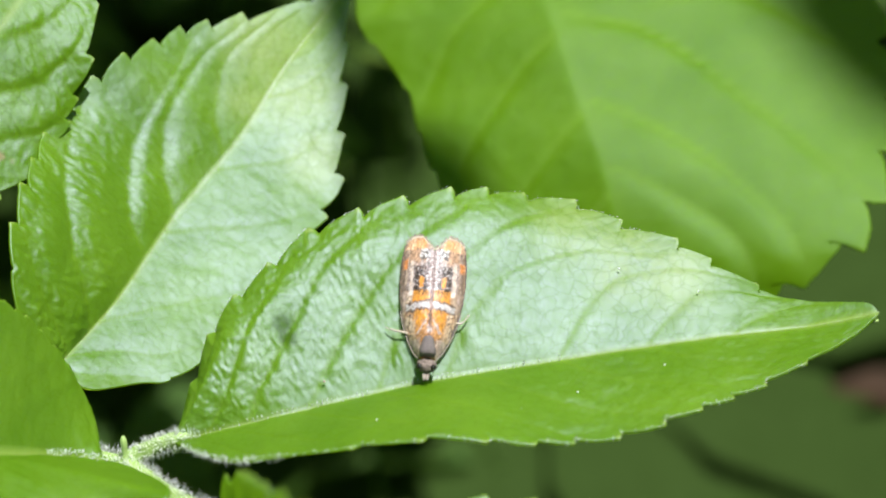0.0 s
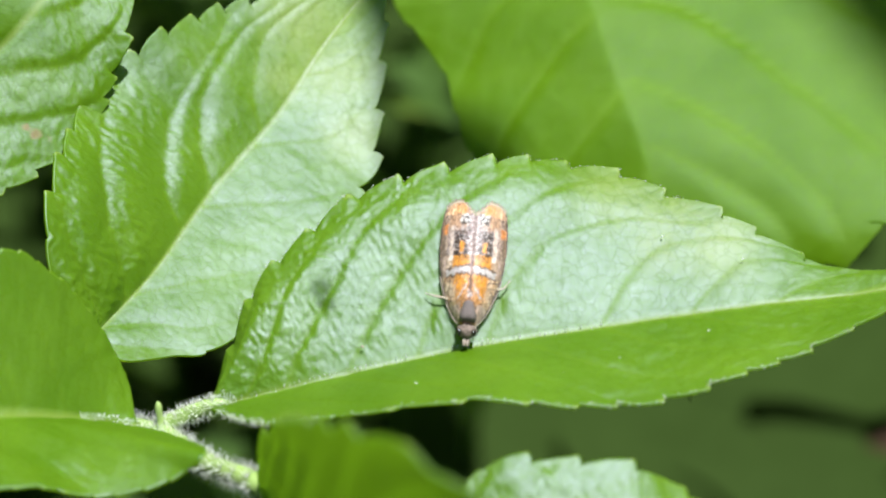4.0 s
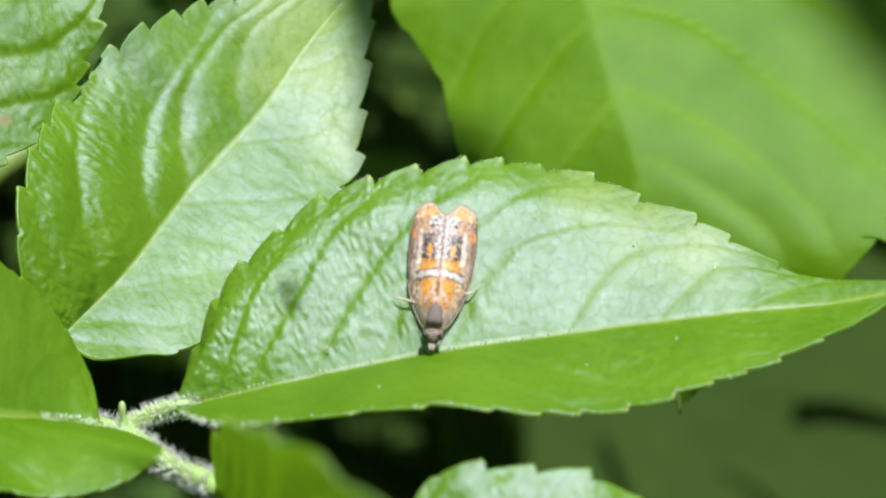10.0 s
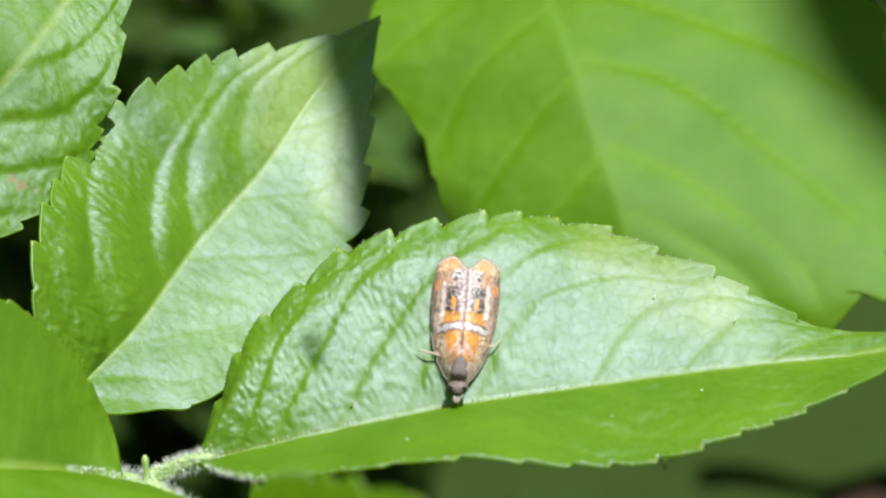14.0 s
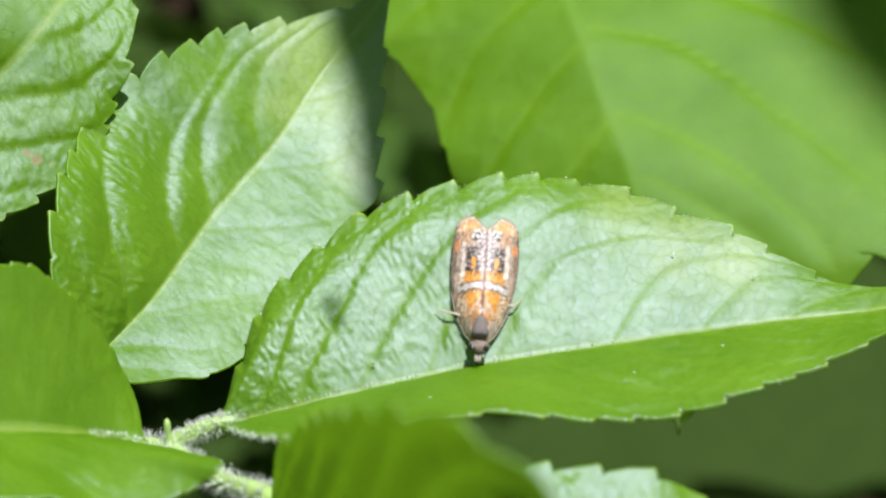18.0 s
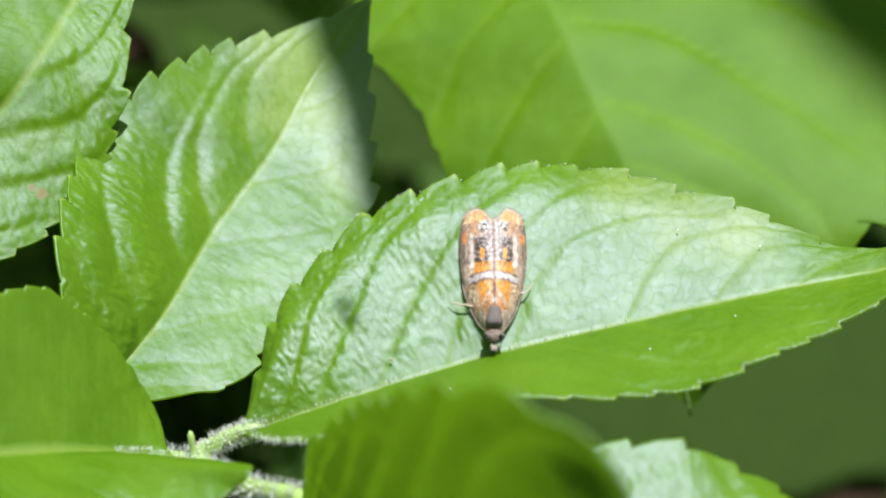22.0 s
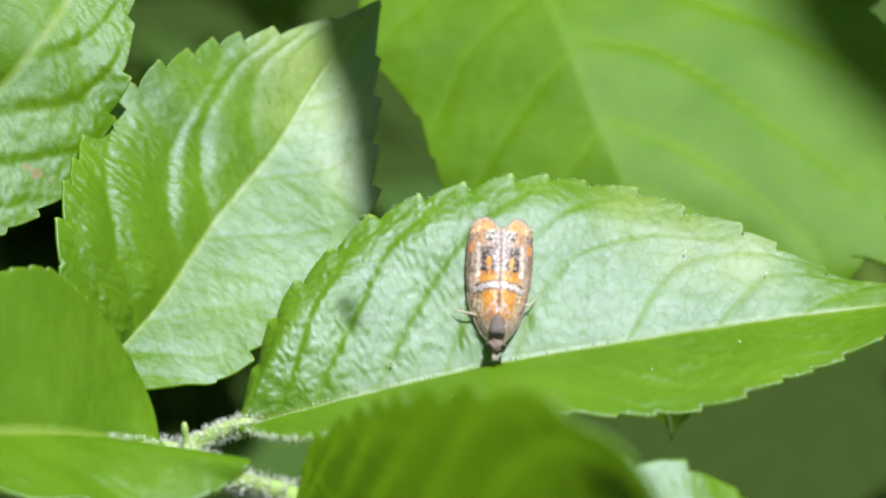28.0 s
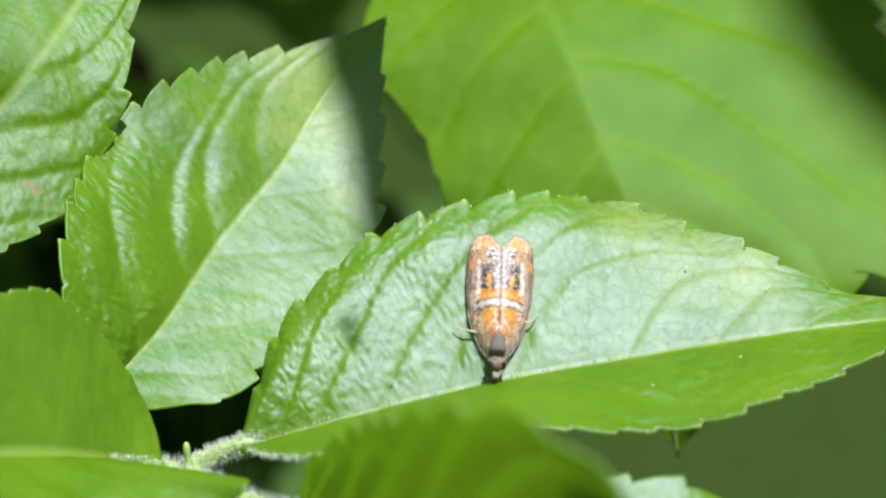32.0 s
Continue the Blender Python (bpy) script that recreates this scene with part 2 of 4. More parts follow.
def tooth_phase(rnd, n, start, end):
    """Cuts of the margin from start to end, n teeth of uneven length."""
    w = np.array([rnd.uniform(0.7, 1.3) for _ in range(n)])
    return start + (end - start) * np.concatenate([[0], np.cumsum(w) / w.sum()])


def blade_mesh(curves, base, seed, teeth=20, tooth=(0.55, 0.55), veins=9, puff=(0.35, 0.35), along=300, across=20, thick=0.16, cuts=(None, None),
               grain=0.07, slant=(0.15, 0.15), wander=0.22, groove=(0.42, 0.42), curl=0.0, stains=(), crinkle=(0.0, 0.0), line=0.15, flat=1.0,
               nerves=(None, None), pales=(), cell=1.1):
    """The two halves of a leaf, lofted between its midrib and its margins, toothed, quilted between its veins; with both faces."""
    rnd = random.Random(seed)
    rib, length = smooth(curves[0], along)
    s = np.linspace(0, 1, along)
    rows = 2 * across + 1
    grid, plain = np.zeros((rows, along, 3)), np.zeros((rows, along, 3))
    vein, mid, lift = np.zeros((rows, along)), np.zeros((rows, along)), np.zeros((rows, along))
    grid[across], plain[across], mid[across] = rib, rib, 1
    lift[across] = -0.04
    for side, rim_pts in ((-1, curves[1]), (1, curves[2])):
        rim, _ = smooth(rim_pts, along)
        out = rim - rib
        wide = np.linalg.norm(out, axis=1)
        rt = np.gradient(rim, axis=0)
        rt /= np.linalg.norm(rt, axis=1)[:, None] + 1e-9
        od = out - (out * rt).sum(1)[:, None] * rt
        od /= np.linalg.norm(od, axis=1)[:, None] + 1e-9
        cut = cuts[0] if side < 0 else cuts[1]
        cut = np.array(cut) if cut is not None else tooth_phase(rnd, teeth, 0.1, 0.97)
        k = np.clip(np.searchsorted(cut, s, "right") - 1, 0, len(cut) - 2)
        f = np.clip((s - cut[k]) / (cut[k + 1] - cut[k]), 0, 1)
        size = np.array([rnd.uniform(0.75, 1.2) for _ in range(len(cut))])[k] * ((s >= cut[0]) & (s <= cut[-1]))
        size = size * np.clip(wide / 2.5, 0.15, 1) * np.interp(s, (0, 0.12, 0.3), (0.4, 0.5, 1))
        # a tooth swells slowly from its back and ends in a point turned to the leaf's tip
        big, high, lean = (tooth[0], puff[0], slant[0]) if side < 0 else (tooth[1], puff[1], slant[1])
        add = big * size * np.interp(f, (0, 0.15, 0.45, 0.7, 0.8, 0.88, 1), (-0.24, -0.02, 0.24, 0.4, 0.52, 0.14, -0.24))
        fwd = min(big, 0.8) * size * np.interp(f, (0, 0.5, 0.8, 0.9, 1), (0, 0.1, 0.5, 0.38, 0.0))
        for j in range(1, across + 1):
            v = 1 - (1 - j / across) ** 1.35
            row = across + side * j
            rim_zone = np.minimum(max(0.55, big * 0.95), wide * 0.5 + 1e-4) / (wide + 2e-4)
            edge = np.clip((v - 1 + rim_zone) / rim_zone, 0, 1)[:, None] ** 1.6
            plain[row] = rib + out * v
            grid[row] = plain[row] + (od * add[:, None] + rt * fwd[:, None]) * edge
            sway_by = np.array([noise.noise(Vector((c * 6.0, side * v * 1.3 + 5, seed * 3.1))) for c in s])
            # where the side veins cross this line; the blade swells between each two of them
            net = nerves[0] if side < 0 else nerves[1]
            if net is None:
                net = [[(k - 0.6 + (0.35 if side < 0 else 0)) / veins + lean * w + 0.09 * w * w for w in (0, 0.25, 0.5, 0.75, 1.0)] for k in range(veins + 2)]
            cross = np.array([np.interp(v, (0, 0.25, 0.5, 0.75, 1.0), n) for n in net])
            cross = np.concatenate([[cross[0] - 0.12], cross, [cross[-1] + 0.1]])
            here = s + 0.012 * wander / 0.22 * sway_by
            at = np.clip(np.searchsorted(cross, here, "right") - 1, 0, len(cross) - 2)
            gap = cross[at + 1] - cross[at]
            fr = np.clip((here - cross[at]) / gap, 0, 1)
            d = np.minimum(fr, 1 - fr) * gap * length * 0.8
            vein[row] = np.exp(-(d / line) ** 2) * (1 - 0.6 * v)
            wide_groove = groove[0] if side < 0 else groove[1]
            past = fr * gap * length * 0.8
            swell = (1 - np.exp(-(past / wide_groove) ** 1.5)) * (1 - 0.9 * fr ** 1.6)
            lift[row] = high * np.interp(s, (0.4, 0.65), (1.0, flat)) * (0.75 + 0.6 * sway_by) * swell * min(v * 5, 1) * min((1.02 - v) * 4, 1) * np.clip(wide / 4, 0, 1)
            if side < 0:
                lift[row] += curl * max((v - 0.7) / 0.3, 0) ** 1.6 * np.interp(s, (0, 0.08, 0.55, 0.75), (0.3, 1, 1, 0))
            # each tooth ends in a small pale gland
            mid[row] = np.maximum(np.exp(-((v * wide) / 0.2) ** 2), (abs(f - 0.8) < 0.06) * (size > 0) * (v > 0.985) * 1.0)
    # relief along the blade's own normal, turned to the light
    gu, gv = np.gradient(plain, axis=1), np.gradient(plain, axis=0)
    nrm = np.cross(gu, gv)
    nrm /= np.linalg.norm(nrm, axis=2)[..., None] + 1e-9
    if (nrm[..., 2] * 0.46 + nrm[..., 1] * 0.87).mean() < 0:
        nrm = -nrm
    co = plain + np.array((0, 0, seed * 7.3))
    for r in range(rows):
        for i in range(along):
            c = co[r, i]
            rough_k = crinkle[0] * min(max((0.62 - i / along) / 0.25, 0.12), 1) if r < across else crinkle[1]
            if rough_k:
                # small puckered cells with sunken creases between them
                p = Vector(c) * cell
                p.x += noise.noise(p * 0.5)
                ripple = 1.5 * abs(noise.noise(p)) + 0.7 * abs(noise.noise(p * 1.9)) + 0.25 * noise.noise(p * 3.7) - 0.45
                lift[r, i] += rough_k * ripple * min(abs(r - across) / 6, 1) * min((rows - 1 - r) / 3, r / 3, 1)
            lift[r, i] += grain * noise.noise(Vector(c) * 0.9) + 0.3 * grain * noise.noise(Vector(c) * 2.1)
    fade = np.clip(np.minimum(np.arange(along), np.arange(along)[::-1]) / 12, 0, 1)
    top = grid + nrm * (lift * fade)[..., None]
    low = top - nrm * thick
    base = np.array(base, float)
    verts = np.concatenate([top.reshape(-1, 3), low.reshape(-1, 3)]) - base
    n = rows * along
    r, c = np.meshgrid(np.arange(rows - 1), np.arange(along - 1), indexing="ij")
    a = (r * along + c).ravel()
    up = np.stack([a, a + 1, a + along + 1, a + along], 1)
    flip = np.dot(np.cross(gu, gv)[rows // 4, along // 2], nrm[rows // 4, along // 2]) < 0
    if flip:
        up = up[:, ::-1]
    faces = [up, (up + n)[:, ::-1]]
    ring = np.concatenate([np.arange(along), np.arange(1, rows) * along + along - 1, (rows - 1) * along + np.arange(along - 2, -1, -1),
                           np.arange(rows - 2, -1, -1) * along])
    rim_f = np.stack([ring[:-1], ring[1:], ring[1:] + n, ring[:-1] + n], 1)
    faces.append(rim_f[:, ::-1] if not flip else rim_f)
    spot = np.zeros((rows, along))
    for x, u, w, size in stains:
        spot = np.maximum(spot, np.exp(-((np.linalg.norm(grid - np.array((x, u, w)), axis=2) / size) ** 2)))
    faded = np.zeros((rows, along))
    for x, u, w, size in pales:
        faded = np.maximum(faded, np.exp(-((np.linalg.norm(grid - np.array((x, u, w)), axis=2) / size) ** 2.4)))
    return (verts * 0.001, np.concatenate(faces), np.tile(co.reshape(-1, 3), (2, 1)), np.tile(vein.ravel(), 2), np.tile(mid.ravel(), 2),
            np.tile(spot.ravel(), 2), np.tile(faded.ravel(), 2))


def blade(parent, material, curves, base, seed, label="", **how):
    verts, faces, co, vein, mid, spot, faded = blade_mesh(curves, base, seed, **how)
    ob = part("blade", (verts.tolist(), [], faces.tolist()), material, parent, label)
    for name, kind, values in (("leafco", "FLOAT_VECTOR", co), ("vein", "FLOAT", vein), ("mid", "FLOAT", mid), ("stain", "FLOAT", spot), ("pale", "FLOAT", faded)):
        a = ob.data.attributes.new(name, kind, "POINT")
        a.data.foreach_set("vector" if kind == "FLOAT_VECTOR" else "value", np.ascontiguousarray(values, dtype=np.float32).ravel())
    return ob


def leaf(name, curves, seed, label, material=GREEN, group="leaflets of the shrub", rib=0.28, **how):
    base = curves[0][0]
    t = thing(name, base, label, "leaf", group)
    blade(t, material, curves, base, seed, **how)
    line, _ = smooth(curves[0], 60)
    down = np.array((0, -0.87, -0.46))
    part("midrib", tube(line - np.array(base) + down * (rib + 0.2), np.linspace(rib, rib * 0.3, 60), 8), STALK, t, "pale green midrib")
    return t


# ---- ground ----
def ground():
    bm = bmesh.new()
    bmesh.ops.create_grid(bm, x_segments=150, y_segments=150, size=1.0)
    for v in bm.verts:
        # fine near the shrub, wider and wider towards the horizon
        for k in (0, 1):
            c = v.co[k]
            v.co[k] = 3.5 * c + math.copysign(400 * max((abs(c) - 0.75) / 0.25, 0) ** 3, c)
        near = 1 / (1 + (max(abs(v.co.x), abs(v.co.y)) / 4) ** 2)
        p = Vector((v.co.x, v.co.y, 0))
        v.co.z = near * (0.03 * noise.noise(p * 2.0) + 0.012 * noise.noise(p * 9.0))
    me = bpy.data.meshes.new("ground")
    bm.to_mesh(me)
    bm.free()
    me.materials.append(SOIL)
    tagged(new("ground", me), "dark bare soil with leaf litter below the shrub", "ground", kind="structure")


ground()

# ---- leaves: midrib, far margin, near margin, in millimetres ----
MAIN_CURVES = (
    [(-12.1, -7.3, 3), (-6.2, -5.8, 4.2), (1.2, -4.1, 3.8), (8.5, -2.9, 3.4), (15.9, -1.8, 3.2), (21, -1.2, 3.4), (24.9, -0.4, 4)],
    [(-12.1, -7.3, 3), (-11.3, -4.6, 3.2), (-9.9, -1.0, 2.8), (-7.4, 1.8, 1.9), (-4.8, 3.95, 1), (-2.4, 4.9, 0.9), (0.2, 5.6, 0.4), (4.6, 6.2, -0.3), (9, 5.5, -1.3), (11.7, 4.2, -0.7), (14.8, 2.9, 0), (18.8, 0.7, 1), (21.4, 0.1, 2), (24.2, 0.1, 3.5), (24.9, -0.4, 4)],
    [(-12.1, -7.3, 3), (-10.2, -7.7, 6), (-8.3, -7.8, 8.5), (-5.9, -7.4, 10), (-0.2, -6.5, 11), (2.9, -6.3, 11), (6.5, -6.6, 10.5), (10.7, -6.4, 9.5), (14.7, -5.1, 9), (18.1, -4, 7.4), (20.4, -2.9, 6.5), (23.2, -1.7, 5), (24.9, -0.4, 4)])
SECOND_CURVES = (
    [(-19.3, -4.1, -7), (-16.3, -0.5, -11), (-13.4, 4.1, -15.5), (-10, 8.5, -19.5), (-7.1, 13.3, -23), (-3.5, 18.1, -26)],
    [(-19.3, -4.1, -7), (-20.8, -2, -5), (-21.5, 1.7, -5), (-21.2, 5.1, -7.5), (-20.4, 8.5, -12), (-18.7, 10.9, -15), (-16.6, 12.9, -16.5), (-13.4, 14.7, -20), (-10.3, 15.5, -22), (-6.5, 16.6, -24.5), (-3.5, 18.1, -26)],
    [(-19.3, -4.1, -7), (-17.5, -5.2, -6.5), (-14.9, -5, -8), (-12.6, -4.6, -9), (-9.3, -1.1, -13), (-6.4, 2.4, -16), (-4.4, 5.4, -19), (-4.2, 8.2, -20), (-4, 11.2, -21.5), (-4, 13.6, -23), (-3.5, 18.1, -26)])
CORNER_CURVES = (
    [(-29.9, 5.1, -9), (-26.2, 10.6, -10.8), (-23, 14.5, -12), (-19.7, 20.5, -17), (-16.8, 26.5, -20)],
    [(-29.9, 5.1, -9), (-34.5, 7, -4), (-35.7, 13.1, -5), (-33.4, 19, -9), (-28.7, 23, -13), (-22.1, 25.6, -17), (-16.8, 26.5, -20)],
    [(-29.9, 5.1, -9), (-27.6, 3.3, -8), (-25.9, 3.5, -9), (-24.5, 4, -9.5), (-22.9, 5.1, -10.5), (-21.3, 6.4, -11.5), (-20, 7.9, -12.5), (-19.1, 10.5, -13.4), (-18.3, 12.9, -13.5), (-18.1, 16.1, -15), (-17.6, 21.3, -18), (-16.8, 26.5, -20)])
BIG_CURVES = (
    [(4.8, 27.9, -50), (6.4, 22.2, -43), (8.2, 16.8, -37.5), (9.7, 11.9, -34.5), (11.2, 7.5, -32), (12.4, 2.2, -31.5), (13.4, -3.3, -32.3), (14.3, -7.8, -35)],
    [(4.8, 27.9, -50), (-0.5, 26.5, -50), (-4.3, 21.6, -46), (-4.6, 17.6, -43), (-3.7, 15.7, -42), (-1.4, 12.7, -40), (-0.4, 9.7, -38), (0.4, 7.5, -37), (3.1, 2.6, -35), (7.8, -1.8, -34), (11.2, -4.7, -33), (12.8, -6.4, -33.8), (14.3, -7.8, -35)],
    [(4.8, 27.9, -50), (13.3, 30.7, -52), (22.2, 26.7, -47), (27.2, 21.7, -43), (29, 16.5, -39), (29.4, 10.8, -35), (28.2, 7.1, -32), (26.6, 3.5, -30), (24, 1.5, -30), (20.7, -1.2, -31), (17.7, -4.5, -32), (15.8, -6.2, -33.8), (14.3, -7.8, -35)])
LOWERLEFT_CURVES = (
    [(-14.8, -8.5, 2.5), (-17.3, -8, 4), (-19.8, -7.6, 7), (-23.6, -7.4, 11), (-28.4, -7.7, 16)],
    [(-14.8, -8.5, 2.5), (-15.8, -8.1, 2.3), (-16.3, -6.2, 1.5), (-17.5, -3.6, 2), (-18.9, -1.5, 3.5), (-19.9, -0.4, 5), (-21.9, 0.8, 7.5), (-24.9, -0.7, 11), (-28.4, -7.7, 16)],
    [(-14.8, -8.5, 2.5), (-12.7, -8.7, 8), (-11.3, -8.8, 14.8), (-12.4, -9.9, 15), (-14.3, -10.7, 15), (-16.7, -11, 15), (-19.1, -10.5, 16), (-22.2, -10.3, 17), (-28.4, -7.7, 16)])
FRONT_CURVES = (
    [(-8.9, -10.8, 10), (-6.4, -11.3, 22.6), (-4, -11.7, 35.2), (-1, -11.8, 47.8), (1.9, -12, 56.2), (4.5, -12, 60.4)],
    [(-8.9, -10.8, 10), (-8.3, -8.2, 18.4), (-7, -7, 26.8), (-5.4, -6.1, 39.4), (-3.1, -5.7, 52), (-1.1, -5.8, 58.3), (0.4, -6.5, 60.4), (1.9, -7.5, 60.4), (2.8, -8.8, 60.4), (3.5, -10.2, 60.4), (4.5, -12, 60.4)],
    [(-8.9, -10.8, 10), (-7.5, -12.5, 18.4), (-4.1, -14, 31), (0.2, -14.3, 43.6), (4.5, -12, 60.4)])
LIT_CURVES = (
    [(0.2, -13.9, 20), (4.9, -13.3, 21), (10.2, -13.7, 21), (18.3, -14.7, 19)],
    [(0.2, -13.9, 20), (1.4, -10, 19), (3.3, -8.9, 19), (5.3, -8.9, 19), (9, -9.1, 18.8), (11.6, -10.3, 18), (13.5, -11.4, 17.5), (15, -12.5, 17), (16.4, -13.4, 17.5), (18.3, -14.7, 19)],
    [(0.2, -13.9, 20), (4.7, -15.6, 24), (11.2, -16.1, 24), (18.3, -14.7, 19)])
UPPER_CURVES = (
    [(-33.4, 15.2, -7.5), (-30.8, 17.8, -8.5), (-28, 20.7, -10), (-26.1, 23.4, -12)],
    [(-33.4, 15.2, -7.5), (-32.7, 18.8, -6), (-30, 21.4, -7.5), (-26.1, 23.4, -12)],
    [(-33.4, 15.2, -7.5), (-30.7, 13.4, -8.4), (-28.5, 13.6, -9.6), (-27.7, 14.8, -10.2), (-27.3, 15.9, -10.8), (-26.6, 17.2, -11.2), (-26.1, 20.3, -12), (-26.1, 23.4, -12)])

# where the side veins leave the midrib and how far up the leaf they have come at each quarter of the way to the margin
MAIN_NERVES = (((0.05, 0.08, 0.125, 0.175, 0.28), (0.115, 0.15, 0.21, 0.28, 0.40), (0.198, 0.252, 0.325, 0.40, 0.52), (0.30, 0.345, 0.415, 0.51, 0.63),
                (0.395, 0.435, 0.505, 0.68, 0.78), (0.55, 0.597, 0.65, 0.74, 0.84), (0.675, 0.72, 0.752, 0.82, 0.9), (0.8, 0.83, 0.86, 0.9, 0.95)), None)
SECOND_NERVES = (((0.02, 0.06, 0.1, 0.16, 0.25), (0.10, 0.165, 0.225, 0.33, 0.52), (0.29, 0.345, 0.465, 0.66, 0.75), (0.40, 0.465, 0.555, 0.74, 0.84),
                  (0.56, 0.61, 0.7, 0.82, 0.88)),
                 ((0.02, 0.07, 0.13, 0.2, 0.28), (0.12, 0.2, 0.27, 0.34, 0.42), (0.36, 0.41, 0.46, 0.52, 0.6), (0.52, 0.58, 0.63, 0.69, 0.76), (0.7, 0.74, 0.79, 0.84, 0.9)))
BIG_NERVES = (((0.1, 0.16, 0.22, 0.3, 0.36), (0.25, 0.31, 0.37, 0.44, 0.5), (0.4, 0.45, 0.51, 0.57, 0.63), (0.53, 0.58, 0.63, 0.69, 0.75), (0.66, 0.71, 0.76, 0.81, 0.86)),
              ((0.05, 0.12, 0.2, 0.3, 0.38), (0.2, 0.28, 0.39, 0.48, 0.55), (0.36, 0.435, 0.555, 0.64, 0.7), (0.51, 0.595, 0.68, 0.75, 0.8), (0.62, 0.69, 0.75, 0.81, 0.86),
               (0.74, 0.8, 0.85, 0.9, 0.94)))


def notches(*tips):
    """The cuts between teeth whose tips stand at these shares of the margin."""
    p = np.array(tips)
    gap = np.append(np.diff(p), p[-1] - p[-2])
    return np.concatenate([[p[0] - 0.8 * gap[0]], p + 0.2 * gap])


MAIN_CUTS = (notches(0.065, 0.124, 0.18, 0.232, 0.294, 0.351, 0.407, 0.464, 0.506, 0.553, 0.608, 0.659, 0.738, 0.775, 0.838),
             notches(0.3, 0.38, 0.457, 0.518, 0.561, 0.616, 0.67, 0.72, 0.764, 0.806, 0.87))
SECOND_CUTS = (notches(0.22, 0.29, 0.351, 0.41, 0.467, 0.536, 0.591, 0.655, 0.707, 0.747, 0.796, 0.908), notches(0.25, 0.33, 0.41, 0.5, 0.569, 0.643, 0.706, 0.796, 0.873))
CORNER_CUTS = (None, (0.13, 0.197, 0.259, 0.329, 0.394, 0.436, 0.479, 0.554, 0.664, 0.74, 0.82, 0.9))
BIG_CUTS = (notches(0.22, 0.3, 0.381, 0.467, 0.534, 0.586, 0.621, 0.7, 0.78), notches(0.23, 0.3, 0.37, 0.44, 0.51, 0.575, 0.64, 0.701, 0.743, 0.806, 0.87))
LIT_CUTS = (notches(0.3, 0.4, 0.503, 0.638, 0.731, 0.82), None)
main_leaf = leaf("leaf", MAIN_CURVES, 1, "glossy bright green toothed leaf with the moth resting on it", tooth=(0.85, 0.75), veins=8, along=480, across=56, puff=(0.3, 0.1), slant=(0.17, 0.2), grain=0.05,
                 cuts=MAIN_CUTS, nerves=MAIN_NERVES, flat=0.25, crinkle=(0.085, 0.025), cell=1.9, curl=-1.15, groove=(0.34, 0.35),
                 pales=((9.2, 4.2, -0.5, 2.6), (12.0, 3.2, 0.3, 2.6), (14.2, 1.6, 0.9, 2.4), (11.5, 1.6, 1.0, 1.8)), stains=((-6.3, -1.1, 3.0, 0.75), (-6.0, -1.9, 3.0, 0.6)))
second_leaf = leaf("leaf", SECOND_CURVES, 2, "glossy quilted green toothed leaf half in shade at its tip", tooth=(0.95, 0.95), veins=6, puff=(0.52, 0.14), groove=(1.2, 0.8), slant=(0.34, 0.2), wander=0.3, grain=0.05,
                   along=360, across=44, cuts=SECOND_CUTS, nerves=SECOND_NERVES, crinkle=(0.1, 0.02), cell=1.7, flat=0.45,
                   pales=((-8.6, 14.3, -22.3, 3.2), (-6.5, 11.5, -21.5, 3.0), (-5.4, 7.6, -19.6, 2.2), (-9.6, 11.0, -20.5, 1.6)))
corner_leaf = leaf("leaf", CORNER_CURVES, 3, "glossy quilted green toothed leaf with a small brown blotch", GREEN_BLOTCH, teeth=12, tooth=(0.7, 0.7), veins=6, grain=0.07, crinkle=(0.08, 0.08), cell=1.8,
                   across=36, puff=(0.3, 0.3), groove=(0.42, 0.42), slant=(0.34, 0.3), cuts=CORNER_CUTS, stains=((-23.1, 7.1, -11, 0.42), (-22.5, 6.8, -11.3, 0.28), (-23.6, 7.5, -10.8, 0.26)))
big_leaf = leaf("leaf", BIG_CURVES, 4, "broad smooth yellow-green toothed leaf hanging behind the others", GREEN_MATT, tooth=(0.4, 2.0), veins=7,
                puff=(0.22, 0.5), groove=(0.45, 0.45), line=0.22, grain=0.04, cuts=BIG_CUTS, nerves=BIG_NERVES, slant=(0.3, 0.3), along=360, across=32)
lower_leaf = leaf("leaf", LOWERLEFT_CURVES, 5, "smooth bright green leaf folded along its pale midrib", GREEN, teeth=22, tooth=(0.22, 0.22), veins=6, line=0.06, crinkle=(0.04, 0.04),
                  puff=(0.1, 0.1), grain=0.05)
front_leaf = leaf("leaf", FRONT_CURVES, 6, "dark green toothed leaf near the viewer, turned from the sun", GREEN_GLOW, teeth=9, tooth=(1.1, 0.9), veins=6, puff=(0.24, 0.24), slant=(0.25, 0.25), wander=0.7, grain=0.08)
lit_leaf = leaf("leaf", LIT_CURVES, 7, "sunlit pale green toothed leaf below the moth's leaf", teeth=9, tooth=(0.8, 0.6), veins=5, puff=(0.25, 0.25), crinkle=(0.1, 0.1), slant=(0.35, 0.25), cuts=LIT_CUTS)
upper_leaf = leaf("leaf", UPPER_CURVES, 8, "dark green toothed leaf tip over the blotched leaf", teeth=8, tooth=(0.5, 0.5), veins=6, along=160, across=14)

# a leaf higher up the shrub, whose shade falls on the tip of the second leaf
def raised(points, high=340.0):
    d = high * (VIEW.to_3x3().inverted() @ SUN)
    return [tuple(np.array(p) + np.array(d)) for p in points]


